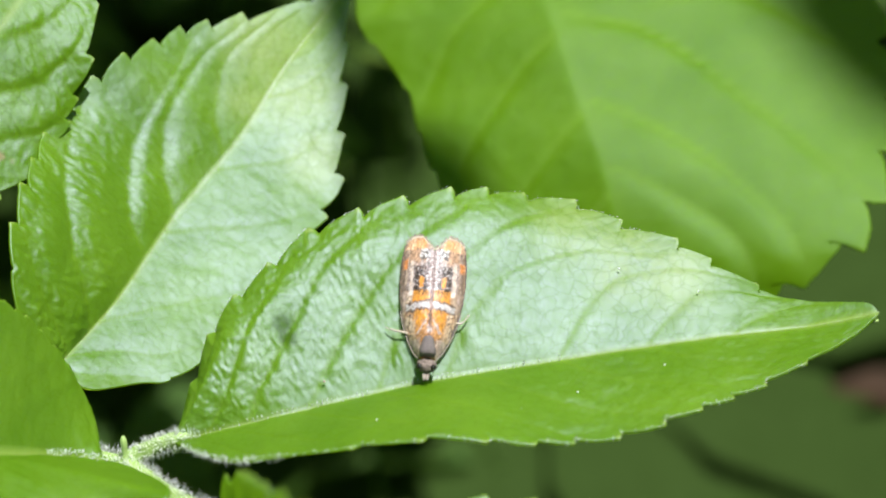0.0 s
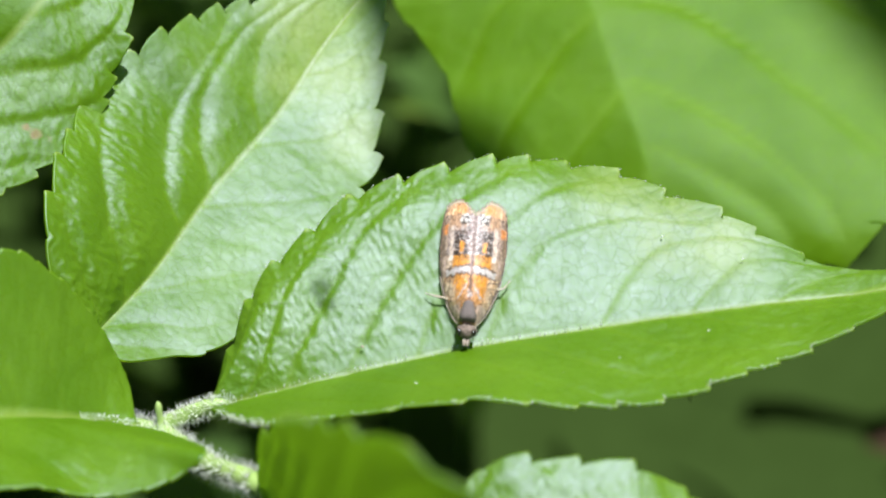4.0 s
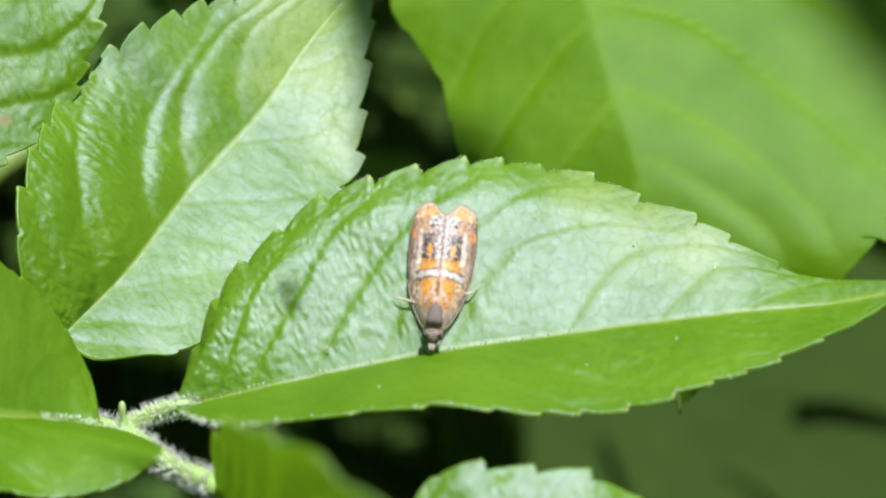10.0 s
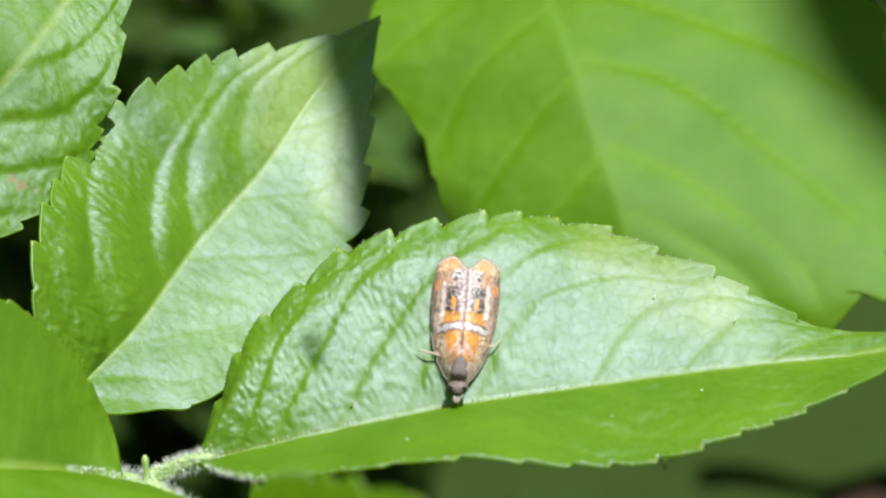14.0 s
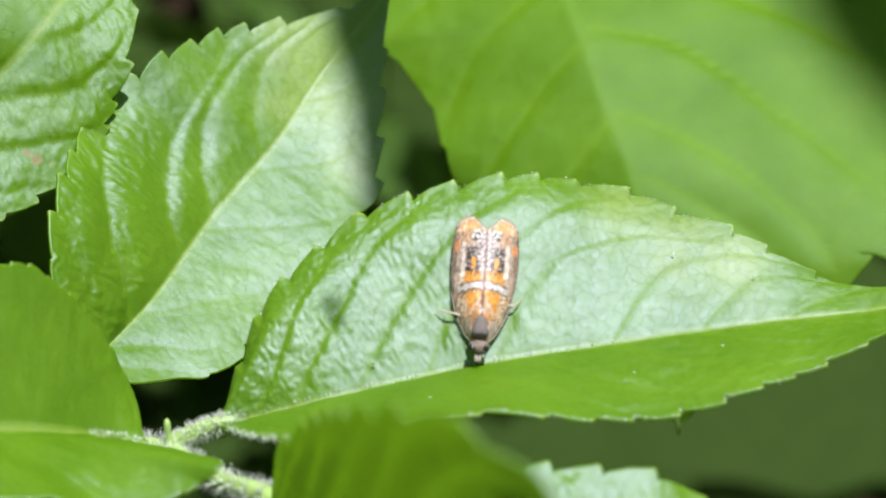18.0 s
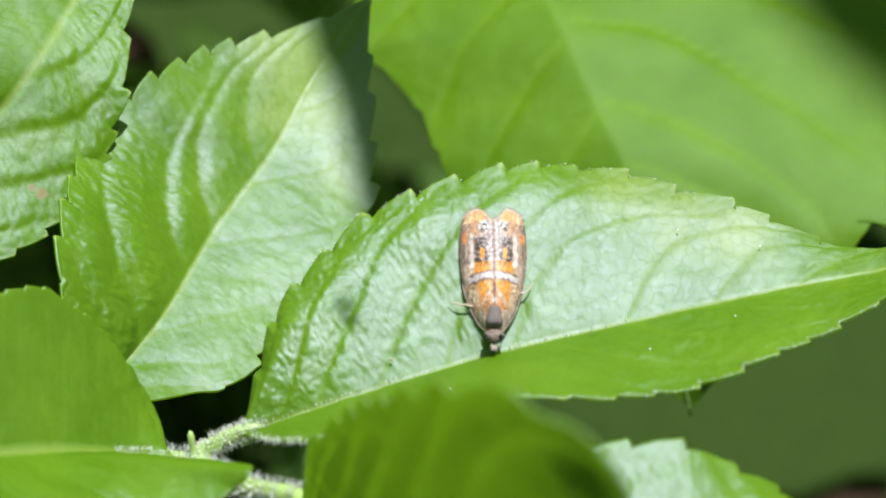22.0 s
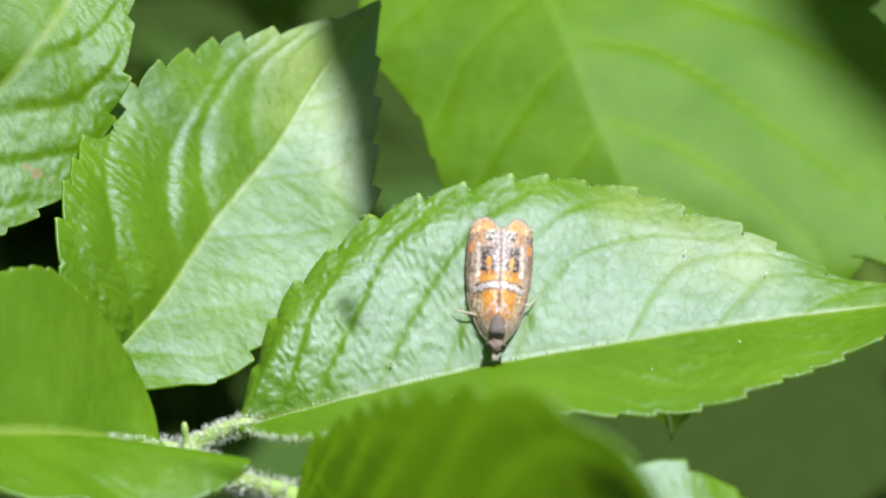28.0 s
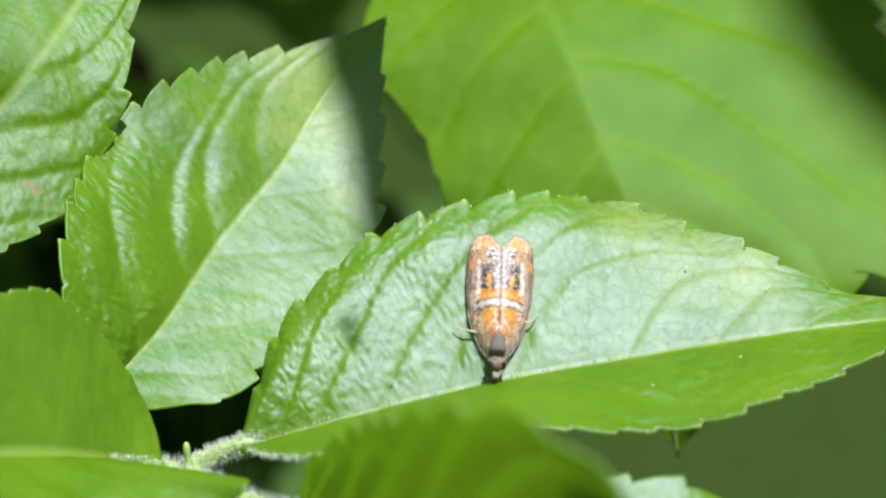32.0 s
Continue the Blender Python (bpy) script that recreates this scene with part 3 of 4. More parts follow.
SHADE_CURVES = (raised([(-8.6, 24, -28), (-2, 16, -24), (0, 8, -20), (0, -2, -15)], 260),
                raised([(-8.6, 24, -28), (-7.3, 16.6, -24), (-6.1, 12.2, -22), (-4.9, 6.2, -18), (-3.6, 1.5, -16), (0, -2, -15)], 260),
                raised([(-8.6, 24, -28), (-2, 23, -28), (5, 18, -25), (7, 10, -21), (5, 3, -17), (0, -2, -15)], 260))
shade_leaf = leaf("leaf", SHADE_CURVES, 9, "green leaf higher up the shrub that shades its neighbour", teeth=14, tooth=(0.3, 0.3), veins=7, along=160, across=14)

SHADE_TWO = (raised([(20, 34, -46), (29, 28, -44), (36, 20, -40), (40, 8, -34)], 640),
             raised([(20, 34, -46), (22, 20.2, -41), (24.6, 15.1, -37), (29.8, 10, -34), (40, 8, -34)], 640),
             raised([(20, 34, -46), (36, 36, -50), (46, 26, -44), (40, 8, -34)], 640))
shade_leaf_two = leaf("leaf", SHADE_TWO, 10, "green leaf higher up the shrub that shades the broad leaf", teeth=14, tooth=(0.3, 0.3), veins=7, along=160, across=14)

# ---- stalks ----


def hairs(name, parent, line, radius, count, seed, length=0.4, spread=(0, 2 * math.pi), steps=80):
    """Fine white hairs standing off a stalk along line (mm, from the parent's base)."""
    rnd = random.Random(seed)
    verts, faces = [], []
    p, _ = smooth(line, steps)
    for _ in range(count):
        i = rnd.randrange(1, steps - 1)
        d = p[i + 1] - p[i - 1]
        d /= np.linalg.norm(d)
        a = np.cross(d, (0, 0.3, 1.0))
        a /= np.linalg.norm(a)
        b = np.cross(d, a)
        g = rnd.uniform(*spread)
        o = math.cos(g) * a + math.sin(g) * b
        root = p[i] + o * radius * 0.85
        way = o + d * rnd.uniform(-0.5, 0.7) + np.array([rnd.uniform(-0.3, 0.3) for _ in range(3)])
        ln = length * rnd.uniform(0.45, 1.15)
        tip = root + way / np.linalg.norm(way) * ln
        bend = root + (tip - root) * 0.55 + d * ln * 0.12
        n = len(verts)
        r = 0.021
        for c, k in ((root, r), (bend, r * 0.8)):
            verts += [tuple((c + k * d) * 0.001), tuple((c + k * a) * 0.001), tuple((c - k * d - k * a) * 0.001)]
        verts.append(tuple(tip * 0.001))
        for k in range(3):
            j = (k + 1) % 3
            faces += [(n + k, n + j, n + 3 + j, n + 3 + k), (n + 3 + k, n + 3 + j, n + 6)]
    ob = part(name, (verts, [], faces), HAIR, parent, "short white hairs")
    ob["kind"] = "stuff"
    return ob


def rel(points, base):
    return [tuple(np.array(p, float) - np.array(base)) for p in points]


def stalk(name, points, r0, r1, label, category, fuzz=0, seed=0, length=0.4, material=STALK):
    t = thing(name, points[0], label, category)
    line, _ = smooth(rel(points, points[0]), 50)
    part("stalk", tube(line, np.linspace(r0, r1, 50) * (1 + 0.06 * np.sin(np.arange(50) * 0.9)), 12), material, t)
    if fuzz:
        hairs("hairs", t, rel(points, points[0]), (r0 + r1) / 2, fuzz, seed, length)
    return t


NODE = (-35.6, 2.4, -56)
rachis = stalk("leaf_stalk", [NODE, (-27, -4, -30), (-20.5, -7, -9), (-17, -8.4, 0.5), (-14.7, -8.7, 2.2), (-11.9, -10.0, 6), (-8.9, -10.8, 10), (-4, -13.6, 12), (0.3, -14.2, 15)],
               0.85, 0.5, "pale green hairy leaf stalk that carries the leaflets", "stalk", 2600, 21, 0.55)
hairs("hairs", rachis, rel([(-17, -8.4, 0.5), (-14.7, -8.7, 2.2), (-11.9, -10.0, 6), (-8.9, -10.8, 10)], NODE), 0.6, 1100, 28, 0.6)
# the stalks of the single leaflets
part("petiole", tube(smooth(rel([(-14.9, -8.6, 2), (-13.6, -7.9, 2.4), (-12.1, -7.25, 2.9), (-10.5, -6.9, 2.9)], MAIN_CURVES[0][0]), 24)[0], np.linspace(0.55, 0.34, 24)),
     STALK, main_leaf, "short hairy pale stalk")
hairs("hairs", main_leaf, rel([(-14.9, -8.6, 2), (-13.6, -7.9, 2.4), (-12.1, -7.3, 2.9), (-10.5, -6.9, 3)], MAIN_CURVES[0][0]), 0.46, 900, 22, 0.45)
hairs("hairs", main_leaf, rel([(-11.5, -7.45, 4), (-10.2, -7.75, 6), (-8.3, -7.85, 8.5), (-5.9, -7.45, 10)], MAIN_CURVES[0][0]), 0.06, 260, 23, 0.34)
rim = [tuple(v.co * 1000) for v in main_leaf.children[0].data.vertices][:113 * 480]
# tiny hairs added along the far rim in place of its bright glints
hairs("hairs", main_leaf, rim[40:345:3], 0.02, 260, 24, 0.11, steps=330)
hairs("hairs", main_leaf, rim[112 * 480 + 62:112 * 480 + 420:3], 0.03, 260, 25, 0.17, steps=330)
hairs("hairs", main_leaf, rel([(x, u + 0.12, w + 0.12) for x, u, w in MAIN_CURVES[0][:4]], MAIN_CURVES[0][0]), 0.1, 170, 26, 0.11)
part("petiole", tube(smooth(rel([(-20.5, -7, -9), (-20.2, -5.8, -8.6), (-19.7, -4.8, -8), SECOND_CURVES[0][0]], SECOND_CURVES[0][0]), 20)[0], np.linspace(0.45, 0.25, 20)), STALK, second_leaf)
hairs("hairs", lower_leaf, rel([(-14.7, -8.45, 2.8), (-16, -8.15, 3.6), (-17.3, -7.9, 4.3), (-18.5, -7.8, 5.5)], LOWERLEFT_CURVES[0][0]), 0.22, 220, 27, 0.24)
stipel = thing("stipule", (-14.6, -8.5, 2.8), "small green peg standing at the leaf joint", "stipule")
peg = [(0, 0, 0), (0.02, 0.5, 0.1), (-0.02, 1.0, 0.3), (-0.05, 1.5, 0.5)]
part("peg", tube(smooth(peg, 16)[0], [0.17, 0.17, 0.17, 0.17, 0.16, 0.16, 0.16, 0.16, 0.17, 0.18, 0.19, 0.19, 0.19, 0.17, 0.13, 0.06]), STALK, stipel)

# specks of dust and old bites on the leaf
for at, size, mat in (((11.45, 1.75, 1.12), 0.06, HAIR), ((-4.05, -4.05, 4.2), 0.07, CRUST), ((6.2, -5.2, 7.6), 0.06, HAIR),
                      ((9.1, -4.4, 6.4), 0.05, HAIR), ((13.6, -3.0, 6.2), 0.05, HAIR), ((-1.2, -5.7, 8.2), 0.05, HAIR), ((15.6, 0.6, 1.9), 0.05, HAIR)):
    bm = bmesh.new()
    bmesh.ops.create_icosphere(bm, subdivisions=2, radius=1)
    for v in bm.verts:
        v.co = mm(tuple(np.array(at) - np.array(MAIN_CURVES[0][0]))) + v.co * size * 0.001 * (1 + 0.4 * noise.noise(v.co * 2.5 + Vector(at)))
    part("speck", bm, mat, main_leaf, "tiny speck on the leaf")

# the woody stem and its side shoots, outside the view but for the blurred node
BARK = plain_material("green_brown_bark", (0.08, 0.07, 0.03), (0.16, 0.15, 0.06), 0.8, 900.0)
stem = thing("shrub_stem", (-60, -530, -610), "green-brown woody stem of the shrub rising from the soil", "stem")
part("stem", tube(smooth(rel([(-60, -530, -615), (-64, -240, -330), (-58, -20, -104), (-60, 30, -54), (-57, 80, -5), (-60, 140, 55), (-58, 215, 130), (-46, 262, 172), (-36, 304, 210)], (-60, -530, -610)), 60)[0],
                  np.linspace(6, 2.5, 60), 14), BARK, stem)
YOUNG = stalk_material("young_shoot", (0.09, 0.14, 0.02), (0.15, 0.21, 0.04))
shoot = stalk("side_shoot", [(-60, 8, -76), (-50, 4, -66), NODE, (-31, 5.6, -57), (-26, 8.4, -58), (-20, 10, -58)], 1.4, 0.9, "pale green side shoot with a swollen node", "stem", material=YOUNG)
part("branchlet", tube(smooth(rel([NODE, (-35.0, 1.0, -55), (-34.2, -1.4, -55), (-34.0, -4.5, -56)], (-60, 8, -76)), 20)[0], np.linspace(0.95, 0.7, 20)), YOUNG, shoot)
part("branchlet", tube(smooth(rel([NODE, (-36.6, 1.0, -55), (-38, -1.5, -54), (-39, -4.5, -54)], (-60, 8, -76)), 20)[0], np.linspace(0.95, 0.7, 20)), YOUNG, shoot)
stalk("leaf_stalk", [(-60, 25, -59), (-48, 12, -30), (-36, 5, -14), CORNER_CURVES[0][0]], 0.9, 0.35, "pale green stalk of the blotched leaf", "stalk")
stalk("leaf_stalk", [(-59, 45, -40), (-48, 28, -20), (-38, 16, -8), UPPER_CURVES[0][0]], 0.9, 0.3, "pale green stalk of a dark leaf", "stalk")
stalk("leaf_stalk", [(-58, 66, -19), (-34, 66, -50), (-8, 48, -64), BIG_CURVES[0][0]], 1.2, 0.5, "long pale green stalk of the broad leaf", "stalk")
stalk("leaf_stalk", [(-58, 215, 130), (-30, 226, 140), (4, 222, 145), SHADE_CURVES[0][0]], 1.0, 0.35, "pale green stalk of a high leaf", "stalk")
stalk("leaf_stalk", [(-36.4, 289.6, 196.1), (10, 360, 230), (70, 450, 320), SHADE_TWO[0][0]], 1.6, 0.4, "pale green stalk of the highest leaf", "stalk")


def foliage(name, label, material, spots, seed, kind="stuff", size=(18, 34), tilt=0.45, bend=1.0, stalks=0.0):
    """Many plain leaves of the shrub, bent and turned each its own way, as one mass."""
    rnd = random.Random(seed)
    verts, faces, co = [], [], []
    for at in spots:
        ln = rnd.uniform(*size)
        wd = ln * rnd.uniform(0.42, 0.58)
        turn = VIEW.to_3x3().to_4x4().inverted() @ Euler((rnd.gauss(0.1, tilt), rnd.gauss(0, tilt), rnd.uniform(0, 6.28))).to_matrix().to_4x4()
        n = len(verts)
        for i in range(9):
            s = i / 8
            half = wd * 0.5 * math.sin(math.pi * s ** 0.8) ** 0.8 * (1 + 0.08 * (-1) ** i) + 0.02
            for v in (-1, -0.5, 0, 0.5, 1):
                p = Vector((half * v, ln * (s - 0.5), (abs(v) * half * 0.35 - 6 * (s - 0.4) ** 2 * ln / 26) * bend))
                q = turn @ p
                verts.append(tuple(mm(tuple(np.array(at) + np.array(q)))))
                co.append((s * ln, half * v, rnd.random() * 0.01 + n * 0.37))
        for i in range(8):
            for k in range(4):
                a = n + i * 5 + k
                faces.append((a, a + 1, a + 6, a + 5))
        if stalks:
            # a thin stalk from the leaf down to the soil
            top = VIEW @ mm(at)
            foot = Vector((top.x + rnd.uniform(-0.04, 0.04), top.y + rnd.uniform(-0.04, 0.04), 0.0))
            inv, n = VIEW.inverted(), len(verts)
            for end in (top, foot):
                for k in range(4):
                    verts.append(tuple(inv @ (end + Vector((math.cos(k * 1.571), math.sin(k * 1.571), 0)) * stalks * 0.001)))
                    co.append((0, 0, 0))
            faces += [(n + k, n + (k + 1) % 4, n + 4 + (k + 1) % 4, n + 4 + k) for k in range(4)]
    me = bpy.data.meshes.new(name)
    me.from_pydata(verts, [], faces)
    me.materials.append(material)
    at = me.attributes.new("leafco", "FLOAT_VECTOR", "POINT")
    at.data.foreach_set("vector", np.array(co, np.float32).ravel())
    ob = new(name, me)
    ob.matrix_basis = VIEW
    return tagged(ob, label, "foliage", kind=kind)


rnd = random.Random(5)
# leaves added out of view in the sun's path, to darken the background
overhead = [(rnd.uniform(-170, 30), rnd.uniform(66, 200), rnd.uniform(-330, -75)) for _ in range(330)]
foliage("shrub_foliage", "unseen green leaves added above and behind to shade the background", UNDER, overhead, 31)
behind = [(rnd.uniform(-120, 10), rnd.uniform(-60, 70), rnd.uniform(-560, -330)) for _ in range(160)]
behind += [(rnd.uniform(20, 200), rnd.uniform(0, 70), rnd.uniform(-560, -400)) for _ in range(60)]
foliage("undergrowth", "shaded green leaves deep in the shrub", UNDER, behind, 32, size=(20, 34), stalks=0.5)
# herb layer in full sun, its shade carried by the dark leaf colour
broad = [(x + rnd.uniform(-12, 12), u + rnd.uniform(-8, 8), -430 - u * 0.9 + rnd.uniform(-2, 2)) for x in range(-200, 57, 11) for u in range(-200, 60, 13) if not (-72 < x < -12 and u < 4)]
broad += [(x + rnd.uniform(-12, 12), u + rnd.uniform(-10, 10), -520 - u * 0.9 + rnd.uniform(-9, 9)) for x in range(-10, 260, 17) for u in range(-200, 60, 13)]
foliage("undergrowth", "broad green leaves of the herb layer, coloured dark for shade", BROAD, broad, 34, size=(70, 100), tilt=0.05, bend=0.25, stalks=1.0)
# leaves added on all sides to block the low sky, open overhead
sky_screen = []
for _ in range(2300):
    turn, high = rnd.uniform(0, 2 * math.pi), rnd.uniform(-790, 740)
    far = rnd.uniform(800, 1050) * math.sqrt(1 - (max(high, 0) / 1050) ** 2)
    away = Vector((math.cos(turn) * far, math.sin(turn) * far, high))
    sky_screen.append(tuple(VIEW.to_3x3().inverted() @ away))
foliage("shrub_foliage", "green leaves added all around to block the low sky", UNDER, sky_screen, 35, size=(150, 220), tilt=0.8)
# unseen leaves added round the sun's path, to keep sky glow off the gloss
light_way = VIEW.to_3x3().inverted() @ SUN
side_way = Vector((1, 0, 0)) - light_way * light_way.x
side_way.normalize()
other_way = light_way.cross(side_way)
upper = []
for _ in range(520):
    turn, far = rnd.uniform(0, 2 * math.pi), 66 + 130 * rnd.random() ** 0.8
    if math.sin(turn) * far * other_way.z > 30 and abs(math.cos(turn)) * far < 60:
        continue
    upper.append(tuple(Vector((-3, 9, -11)) + light_way * rnd.uniform(300, 430) + side_way * math.cos(turn) * far + other_way * math.sin(turn) * far))
foliage("shrub_foliage", "unseen green leaves added round the sun's path to block sky glow", UNDER, upper, 36, size=(28, 44), tilt=0.6)
foliage("dead_leaves", "withered red-brown leaves caught in the shrub", DEAD, [(66, -30, -330), (-36, 44, -300), (-60, 38, -300), (-46, 52, -310)], 33, size=(16, 26))

# ---- moth ----
MOTH_LONG = 7.7


def lerp(x, xs, ys):
    return float(np.interp(x, xs, ys))


def half_width(a):
    return lerp(a, (0.13, 0.153, 0.22, 0.29, 0.42, 0.553, 0.687, 0.82, 0.95, 1.0), (0.36, 0.52, 0.86, 1.13, 1.47, 1.68, 1.76, 1.74, 1.62, 1.5))


def wing_colour(a, x, jit):
    """Pigment of the fore wing at a (head 0, tail 1) and x (mm from the middle)."""
    y = 815 - 750 * a + 12 * jit[0] + 6 * jit[3]
    d = x * 97 + 8 * jit[1] + 5 * jit[4]
    hw = half_width(a) * 97
    streak = min(max(0.5 + 0.9 * jit[2], 0), 1)
    fleck = min(max(0.5 + 1.2 * jit[3], 0), 1)
    brown, tan, cream = (0.12, 0.072, 0.05), (0.33, 0.2, 0.12), (0.55, 0.41, 0.3)
    orange, silver, black, plum = (0.46, 0.19, 0.022), (0.4, 0.36, 0.35), (0.012, 0.008, 0.007), (0.17, 0.105, 0.095)

    def blend(p, q, k):
        k = min(max(k, 0), 1)
        return tuple(i + (j - i) * k for i, j in zip(p, q))

    def box(d0, d1, y0, y1, soft=5):
        return min(max(min(d - d0, d1 - d, y - y0, y1 - y) / soft, 0), 1)

    lilac, rust = (0.3, 0.21, 0.19), (0.5, 0.16, 0.025)
    bright = blend((0.6, 0.25, 0.03), orange, fleck)
    rim = blend(brown, tan, streak * 0.9)
    if y > 462:
        # head end: orange panels, a tan fore edge, pale marks beside the thorax
        c = blend(bright, tan, 0.9 * (jit[1] + 0.1))
        c = blend(c, blend(brown, plum, fleck), 0.6 * (20 - d) / 12)
        c = blend(c, blend((0.45, 0.2, 0.05), (0.68, 0.5, 0.36), 0.2 + streak), (d - 84 + (y - 470) * 0.2) / 14)
        c = blend(c, brown, 0.75 * (fleck > 0.62) * (d - 60) / 30)
        lane = 22 + (y - 520) * 0.55
        c = blend(c, blend(brown, tan, fleck), 0.5 * box(8, lane + 12, 535, 660, 8))
        c = blend(c, blend((0.55, 0.48, 0.46), plum, 0.6 * fleck), 0.9 * box(lane - 9, lane + 7, 512, 592))
        c = blend(c, silver, 0.9 * box(-2, 14, 552, 584))
        c = blend(c, blend(lilac, (0.5, 0.38, 0.3), streak), 0.85 * box(34, 90, 610, 720, 8))
        c = blend(c, plum, 0.7 * (y - 690) / 25)
    elif y > 358:
        # orange band with short black bars at its tail side
        c = blend(bright, brown, 0.45 * fleck * streak)
        bars = math.sin(d * 0.42 + 2.5 * jit[0])
        c = blend(c, black, 0.8 * (bars > 0.35) * box(10, 92, 352, 392, 8))
        c = blend(c, lilac, 0.85 * (15 - d) / 6)
        c = blend(c, blend(tan, cream, streak), (d - 92) / 10)
        c = blend(c, (0.74, 0.64, 0.57), 0.9 * box(94, 120, 340, 386, 7))
        c = blend(c, lilac, 0.7 * fleck * (d - 112) / 14)
    elif y > 132:
        # lilac middle with silver beads, black patches with an orange inset, the pale lengthwise stripe
        beads = math.sin(y * 0.36 + 2.0 * jit[0])
        c = blend(plum, blend(lilac, silver, 0.4 + 0.6 * fleck), (beads + 0.6) * 1.2)
        c = blend(c, black, 0.8 * (math.sin(y * 0.3 + d * 0.25 + 2.4 * jit[0]) > 0.5) * box(18, 60, 180, 358, 6))
        c = blend(c, brown, 0.55 * fleck * (beads < -0.2))
        c = blend(c, tan, 0.8 * (232 - y) / 30 * (d > 40))
        k = box(24, 78, 128, 192, 6)
        wig = math.sin(y * 0.22 + 0.05 * d + 1.6 * jit[0])
        c = blend(c, blend(black, (0.5, 0.48, 0.46), (wig + 0.35) * 1.6), 0.9 * k)
        c = blend(c, silver, 0.8 * box(34, 70, 190, 236, 6) * streak)
        k = box(42, 98, 226, 376, 5)
        c = blend(c, blend(black, brown, 0.7 * fleck), k)
        c = blend(c, silver, 0.75 * k * (math.sin(y * 0.2 + 2.5 * jit[0] + d * 0.12) > 0.72))
        c = blend(c, bright, box(46, 70, 288, 348, 4))
        c = blend(c, black, 0.8 * box(24, 50, 318, 360, 5) * (beads > 0))
        c = blend(c, blend((0.62, 0.52, 0.46), tan, 0.6 * fleck), box(97, 124 - max(y - 330, 0) * 0.12, 196, 385, 8))
        c = blend(c, blend(lilac, cream, streak), (d - 122) / 10)
        c = blend(c, brown, 0.6 * fleck * (d - 124) / 8)
        c = blend(c, blend(rust, tan, 0.3 * fleck), box(130, 176, 184, 244, 6))
        c = blend(c, plum, 0.2 * (6 - d) / 5)
    else:
        c = blend((0.5, 0.24, 0.08), cream, 0.5 * streak + (d - 95) / 150)
        c = blend(c, (0.2, 0.11, 0.07), (52 - d) / 18 * (0.5 + fleck))
        c = blend(c, (0.3, 0.18, 0.11), (88 - y) / 14 * fleck)
    # the silver band across the middle, edged with dark scales, broken at the seam
    band = abs(y - 440 - 0.12 * (d - 40))
    if 9 < d < 124:
        c = blend(c, brown, 0.85 * (29 - band) / 6)
        c = blend(c, blend((0.5, 0.46, 0.45), lilac, 0.4 * fleck), (18 - abs(d - 60) * 0.05 - band) / 4)
    c = blend(c, rim, 0.6 * (d - hw * 0.86) / 12)
    c = blend(c, (0.07, 0.05, 0.04), (d - hw + 9) / 7)
    k = 0.82 + 0.4 * fleck * streak + 0.3 * fleck
    return tuple(min(v * k, 0.85) for v in c)


def wing_mesh(side):
    along, across = 170, 70
    verts, cols = [], []
    for layer in (0, 1):
        for i in range(along):
            for j in range(across):
                q = j / (across - 1)
                end = 0.9 + 0.1 * min(q / 0.45, 1) ** 1.1 - 0.05 * (max(q - 0.7, 0) / 0.3) ** 2
                end += 0.006 * math.sin(j * 2.3)
                a = 0.14 + (end - 0.14) * i / (along - 1)
                x = half_width(a) * q
                ridge = lerp(a, (0.14, 0.3, 0.5, 0.75, 1.0), (0.75, 1.2, 1.3, 1.15, 0.75))
                z = 0.14 + (ridge - 0.14) * (1 - q ** 2.3) - 0.05 * math.exp(-((x / 0.06) ** 2)) - 0.05 * layer
                z += 0.02 * noise.noise(Vector((x * 3, a * 25, side)))
                verts.append((side * x * 0.001, MOTH_LONG * (1 - a) * 0.001, z * 0.001))
                jit = [noise.noise(Vector((x * g + side * 40, a * h, 3.0 * k))) for k, g, h in ((1, 5, 34), (2, 6, 30), (3, 8, 12), (4, 9, 70), (5, 13, 90))]
                cols.append((*wing_colour(a, x, jit), 1.0))
    n, faces = along * across, []
    for i in range(along - 1):
        for j in range(across - 1):
            k = i * across + j
            f = (k, k + 1, k + across + 1, k + across)
            faces += [f if side < 0 else f[::-1], tuple(v + n for v in (f[::-1] if side < 0 else f))]
    ring = [j for j in range(across)] + [i * across + across - 1 for i in range(1, along)] + \
           [(along - 1) * across + j for j in range(across - 2, -1, -1)] + [i * across for i in range(along - 2, 0, -1)]
    for k, v in enumerate(ring):
        u = ring[(k + 1) % len(ring)]
        faces.append((v, u, u + n, v + n))
    return verts, faces, cols


def egg(centre, radii, seed=0, rough=0.0, u=28, v=18):
    bm = bmesh.new()
    bmesh.ops.create_uvsphere(bm, u_segments=u, v_segments=v, radius=1)
    for w in bm.verts:
        k = 1 + rough * noise.noise(w.co * 4 + Vector((seed, 0, 0)))
        w.co = Vector(tuple((c + r * p * k) * 0.001 for c, r, p in zip(centre, radii, w.co)))
    return bm


def shield(centre, radii):
    """A blunt four-sided hump, broad towards the head."""
    bm = egg((0, 0, 0), (1000, 1000, 1000), 1, 0.05, 36, 24)
    for w in bm.verts:
        p = [math.copysign(abs(c) ** 0.55, c) for c in w.co]
        p[0] *= 0.78 + 0.26 * p[1]
        w.co = Vector(tuple((c + r * q * 0.86) * 0.001 for c, r, q in zip(centre, radii, p)))
    return bm


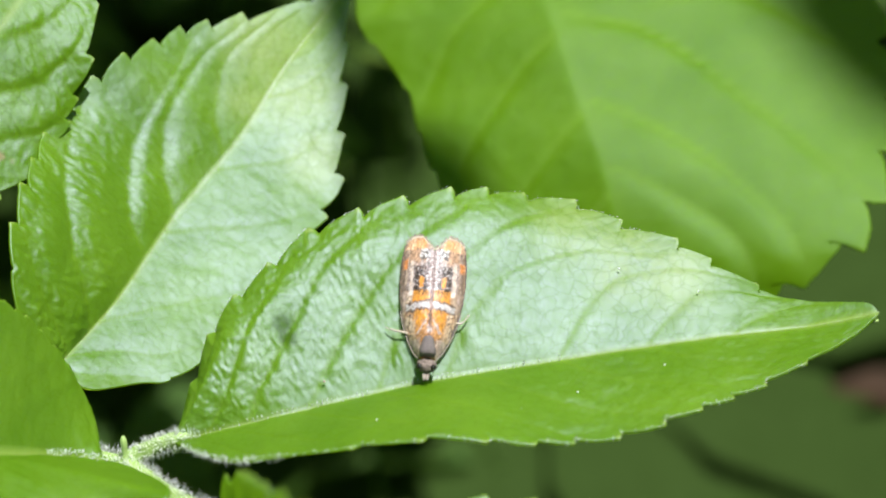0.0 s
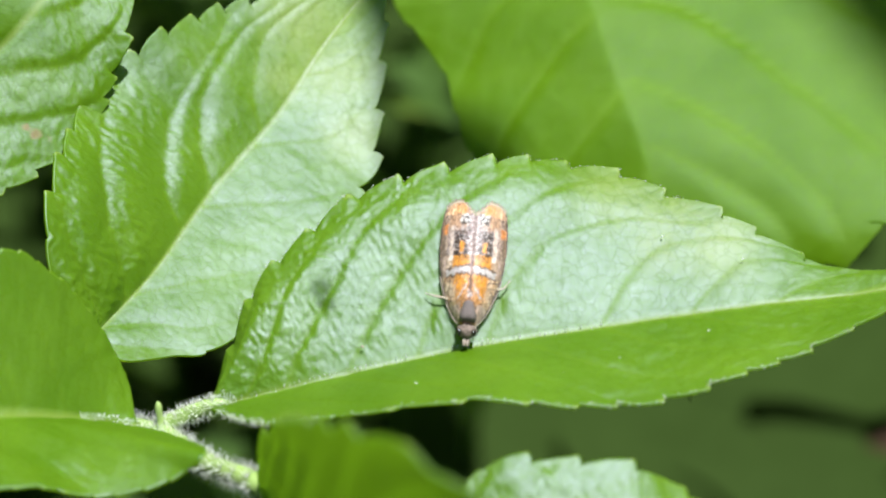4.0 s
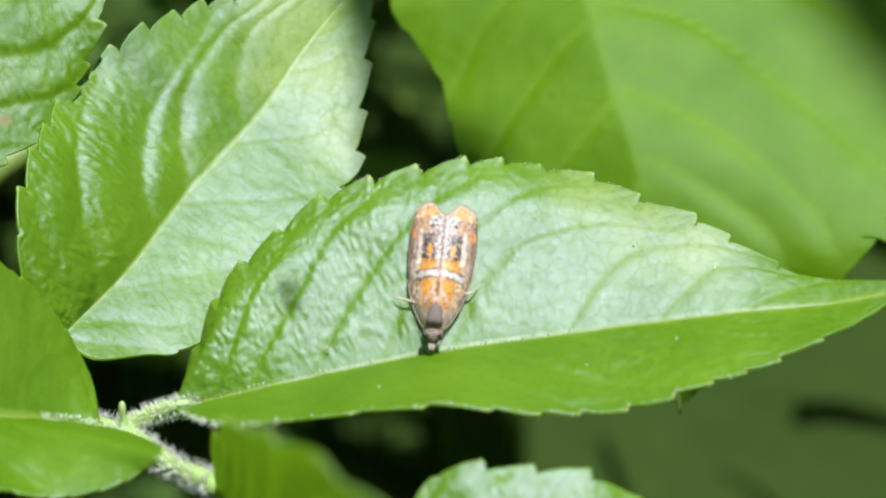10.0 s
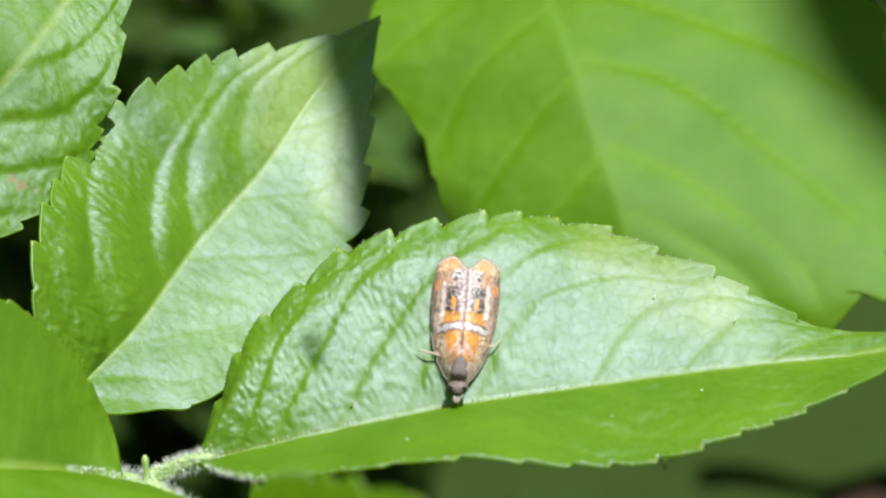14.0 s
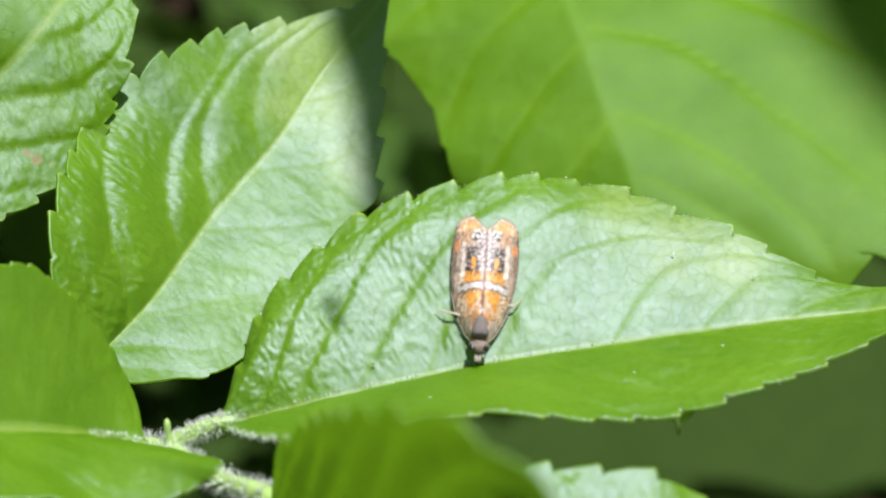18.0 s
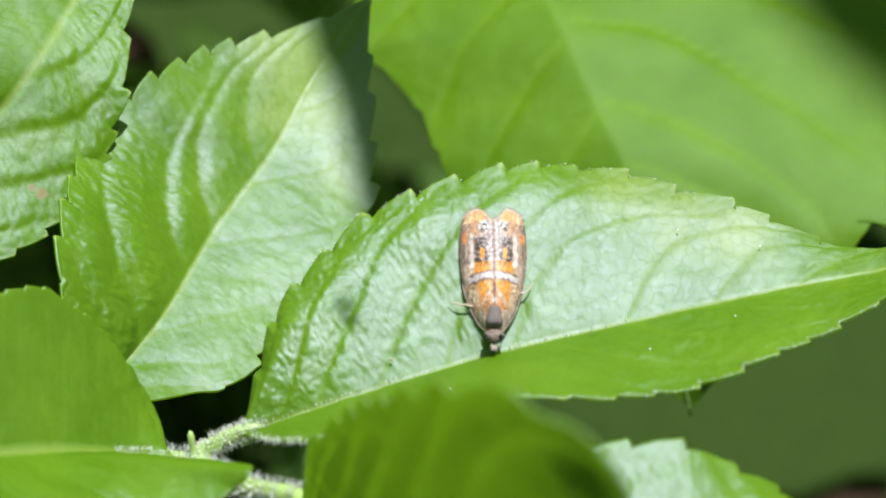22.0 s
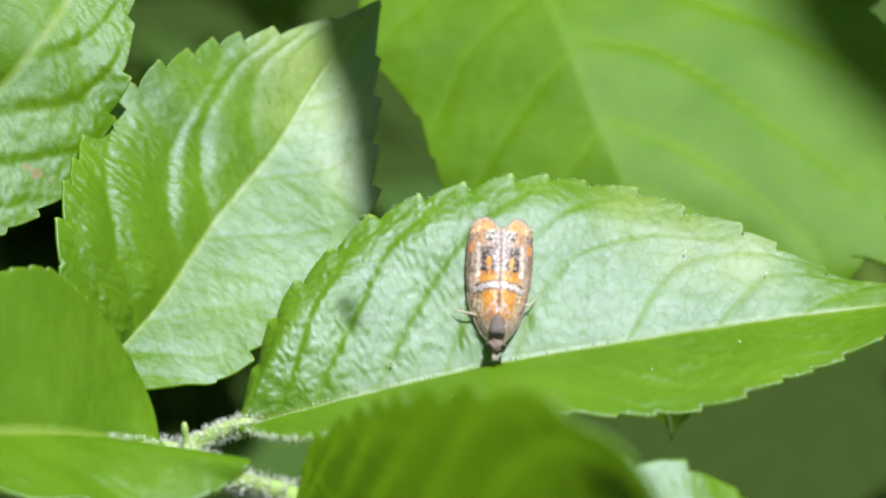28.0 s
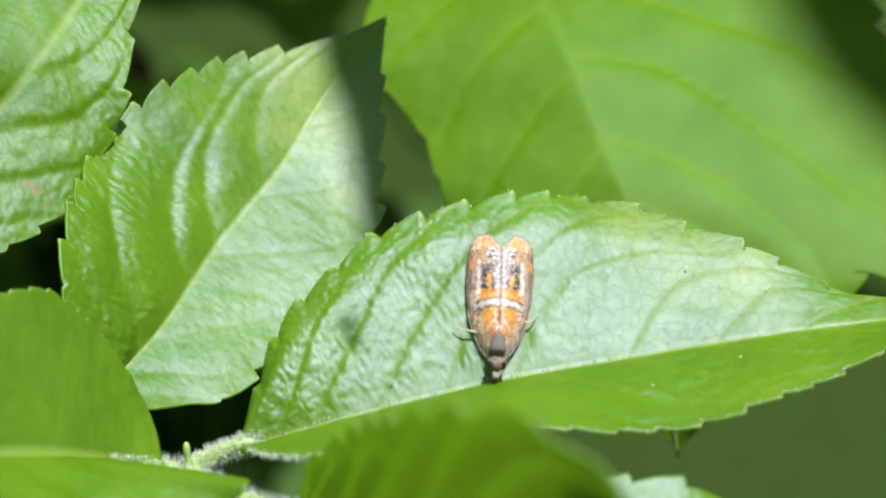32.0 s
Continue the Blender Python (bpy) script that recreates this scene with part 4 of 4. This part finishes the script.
def moth():
    tail, head, up = Vector((1.76, 3.28, 1.6)), Vector((1.24, -3.78, 4.0)), Vector((0.03, 0.36, 0.93))
    y = (head - tail).normalized()
    x = y.cross(up).normalized()
    z = x.cross(y)
    tail = tail + z * 0.07 + y * 0.12
    m = Matrix.Identity(4)
    for k, v in enumerate((x, y, z)):
        m.col[k][:3] = v
    t = new("moth")
    t.matrix_basis = VIEW @ Matrix.Translation(mm(tail)) @ m
    t.empty_display_size = 0.002
    tagged(t, "small orange, black and silver moth with folded wings on a leaf", "moth")
    for side in (-1, 1):
        verts, faces, cols = wing_mesh(side)
        w = part("wing", (verts, [], faces), SCALES, t, "orange fore wing with silver bands and black patches")
        a = w.data.attributes.new("pigment", "FLOAT_COLOR", "POINT")
        a.data.foreach_set("color", np.array(cols, np.float32).ravel())
    L = MOTH_LONG
    part("thorax", shield((0, L * 0.775, 0.74), (0.58, 0.66, 0.66)), DARK_FUR, t, "dark grey furry thorax")
    part("abdomen", egg((0, L * 0.42, 0.5), (0.6, 2.6, 0.45), 2, 0.03), FUR, t)
    h = part("head", egg((0, L * 0.905, 0.62), (0.5, 0.36, 0.38), 3, 0.3), HEAD_FUR, t, "grey-brown furry head")
    for side in (-1, 1):
        part("eye", egg((side * 0.36, L * 0.92, 0.8), (0.17, 0.17, 0.2), 4), EYE, h, "dark round eye")
        part("palp", egg((side * 0.08, L * 0.968, 0.52), (0.1, 0.3, 0.1), 5, 0.25, 16, 12), PALP, h, "pale pointed palp")
        ant = [(side * 0.22, L * 0.92, 0.8), (side * 0.42, L * 0.87, 0.6)] + [(side * (half_width(a) + 0.03), L * (1 - a), 0.2) for a in (0.19, 0.25, 0.32, 0.4, 0.48)]
        part("antenna", tube(smooth(ant, 40)[0], [0.022 + 0.008 * (i % 2) for i in range(40)], 6), PALP, h, "thin pale ringed antenna")
        reach = 1.0 if side > 0 else 0.72
        back = 0.66 if side > 0 else 0.575
        leg = [(side * 0.4, L * 0.74, 0.25), (side * 1.1, L * (back + 0.02), 0.3), (side * (1.3 + 0.5 * reach), L * back, 0.2), (side * (1.35 + 0.95 * reach), L * (back - (0.02 if side > 0 else 0.07)), 0.04)]
        part("leg", tube(smooth(leg, 24)[0], np.interp(np.arange(24), (0, 10, 16, 23), (0.06, 0.06, 0.055, 0.02)), 8), LEG, t, "pale slender leg")
    # fringe of fine scales on the wing ends
    rnd2 = random.Random(9)
    for side in (-1, 1):
        v, f = [], []
        for _ in range(260):
            q = rnd2.uniform(0.03, 0.97)
            end = 0.9 + 0.1 * min(q / 0.45, 1) ** 1.1 - 0.05 * (max(q - 0.7, 0) / 0.3) ** 2
            px, py = side * half_width(end) * q, L * (1 - end) + 0.05
            pz = 0.14 + (lerp(end, (0.75, 1.0), (1.15, 0.75)) - 0.14) * (1 - q ** 2.3)
            ln, k = rnd2.uniform(0.16, 0.3), len(v)
            dx = rnd2.gauss(side * 0.03 * (1 if q > 0.4 else -2), 0.03)
            v += [((px - 0.02) * 0.001, py * 0.001, pz * 0.001), ((px + 0.02) * 0.001, py * 0.001, pz * 0.001), (px * 0.001, py * 0.001, (pz + 0.02) * 0.001),
                  ((px + dx) * 0.001, (py - ln) * 0.001, (pz - 0.03) * 0.001)]
            f += [(k, k + 1, k + 3), (k + 1, k + 2, k + 3), (k + 2, k, k + 3)]
        fr = part("fringe", (v, [], f), LEG, t, "pale fringe of fine scales")
        fr["kind"] = "stuff"


moth()


def sway(leaf_thing, base, rows, scale):
    """Keys a leaf's small shifts, given as side and down in hundredths of its own scale (mm)."""
    walk(leaf_thing, [(t, VIEW @ Matrix.Translation(mm((base[0] + x * scale, base[1] - y * scale, base[2])))) for t, x, y in rows])


def motions():
    """What sways: each leaf keeps its shape and shifts by up to a millimetre or two in the wind."""
    sway(big_leaf, BIG_CURVES[0][0], (
        (0, 24, 21), (0.5, 26, 27), (1, 23, 25), (1.5, 21, 21), (2, 16, 12), (2.5, 27, 12), (3, 30, 7), (5.5, -1, 22), (6, 43, 33), (6.5, 40, 44),
        (7, 26, 30), (7.5, 18, 24), (8, 22, 22), (8.5, 19, 23), (9, 23, 25), (9.5, 28, 31), (10, 22, 20), (10.5, 12, 12), (11, -7, 8), (11.5, 4, 15),
        (12, 10, 10), (12.5, 11, 11), (13, 12, 11), (13.5, 8, 21), (15.5, 7, 11), (16, 5, 5), (16.5, 1, 8), (17, 2, 7), (17.5, 10, 6), (18, 7, 8),
        (18.5, 6, 11), (19, 11, 11), (19.5, 5, 6), (20, 7, 0), (20.5, 0, 0), (21, 3, 10), (21.5, 11, 6), (22, 14, 8), (22.5, 12, 9), (23, 8, 8),
        (23.5, 2, 9), (24, 12, 8), (24.5, 11, 7), (26.5, 12, 10), (27, 12, 12), (27.5, 12, 10), (28, 14, 7), (28.5, 16, 5), (29, 12, 2),
        (29.5, 9, 9), (30, 3, 13), (30.5, 5, 7), (31, 10, 12), (31.5, 5, 17), (32, 6, 11),
    ), 0.0363)
    sway(shade_leaf, SHADE_CURVES[0][0], ((0, 1.9, -1), (3, 1.7, -1), (6.5, 1.8, -1.1), (9.5, 1.6, -0.9), (11.5, 0.7, -0.3), (13, 0.2, 0), (24, 0, 0.1), (32, -0.2, 0.2)), 1.0)
    # a gust turns the folded leaf about its base
    bx, bu, bw = LOWERLEFT_CURVES[0][0]
    walk(lower_leaf, [(t, VIEW @ pose(bx / 1000, bu / 1000, bw / 1000, 0, 0, rz)) for t, rz in (
        (0, 0), (3.5, 0), (5.5, 3), (6, 7), (6.5, 7.5), (7, 3.5), (8, 1.5), (9, 1.5), (9.5, 2), (10.5, 0.5), (13, 0), (32, 0))])
    sway(corner_leaf, CORNER_CURVES[0][0], (
        (0, 3.5, -13), (0.5, -0.5, -14), (1, 2, -13.5), (1.5, 2.5, -12.5), (2, 3, -14), (2.5, 0, -12.5), (3, -1.5, -6.5), (3.5, 7, -1),
        (5.5, -6.5, -14), (6, -35, -44.5), (6.5, -44.5, -55), (7, -9.5, -30), (7.5, -1.5, -20), (8, -10, -22.5), (8.5, -7.5, -19.5),
        (9, -10.5, -27.5), (9.5, -9.5, -33.5), (10, -4, -15.5), (10.5, -0.5, -5.5), (11, 2.5, -2), (11.5, 1.5, 0), (12, 6.5, 0.5), (12.5, 0, 0),
        (13, -5, -4.5), (13.5, 6, 2.5), (15.5, 5.5, 1.5), (16, 10, 9), (16.5, -2, 0), (17, 0, 1), (17.5, -3, 1), (18, 5, 5.5), (18.5, 10, 7.5),
        (19, 4, 3.5), (19.5, 3.5, 6), (20, 4, 10), (20.5, 12.5, 14), (21, 10, 16), (21.5, 16, 16), (22, 14, 17), (22.5, 14, 18), (23, 14, 17),
        (23.5, 13, 14), (24, 10, 17), (24.5, 3, 11), (26.5, -1.5, 16), (27, -6, 8), (27.5, -1, 8.5), (28, 0.5, 15), (28.5, 2, 15.5), (29, 2.5, 14),
        (29.5, -1.5, 13.5), (30, -1, 11), (30.5, 1.5, 13.5), (31, -4, 11.5), (31.5, -0.5, 9), (32, -5, 7.5),
    ), 0.0318)


motions()
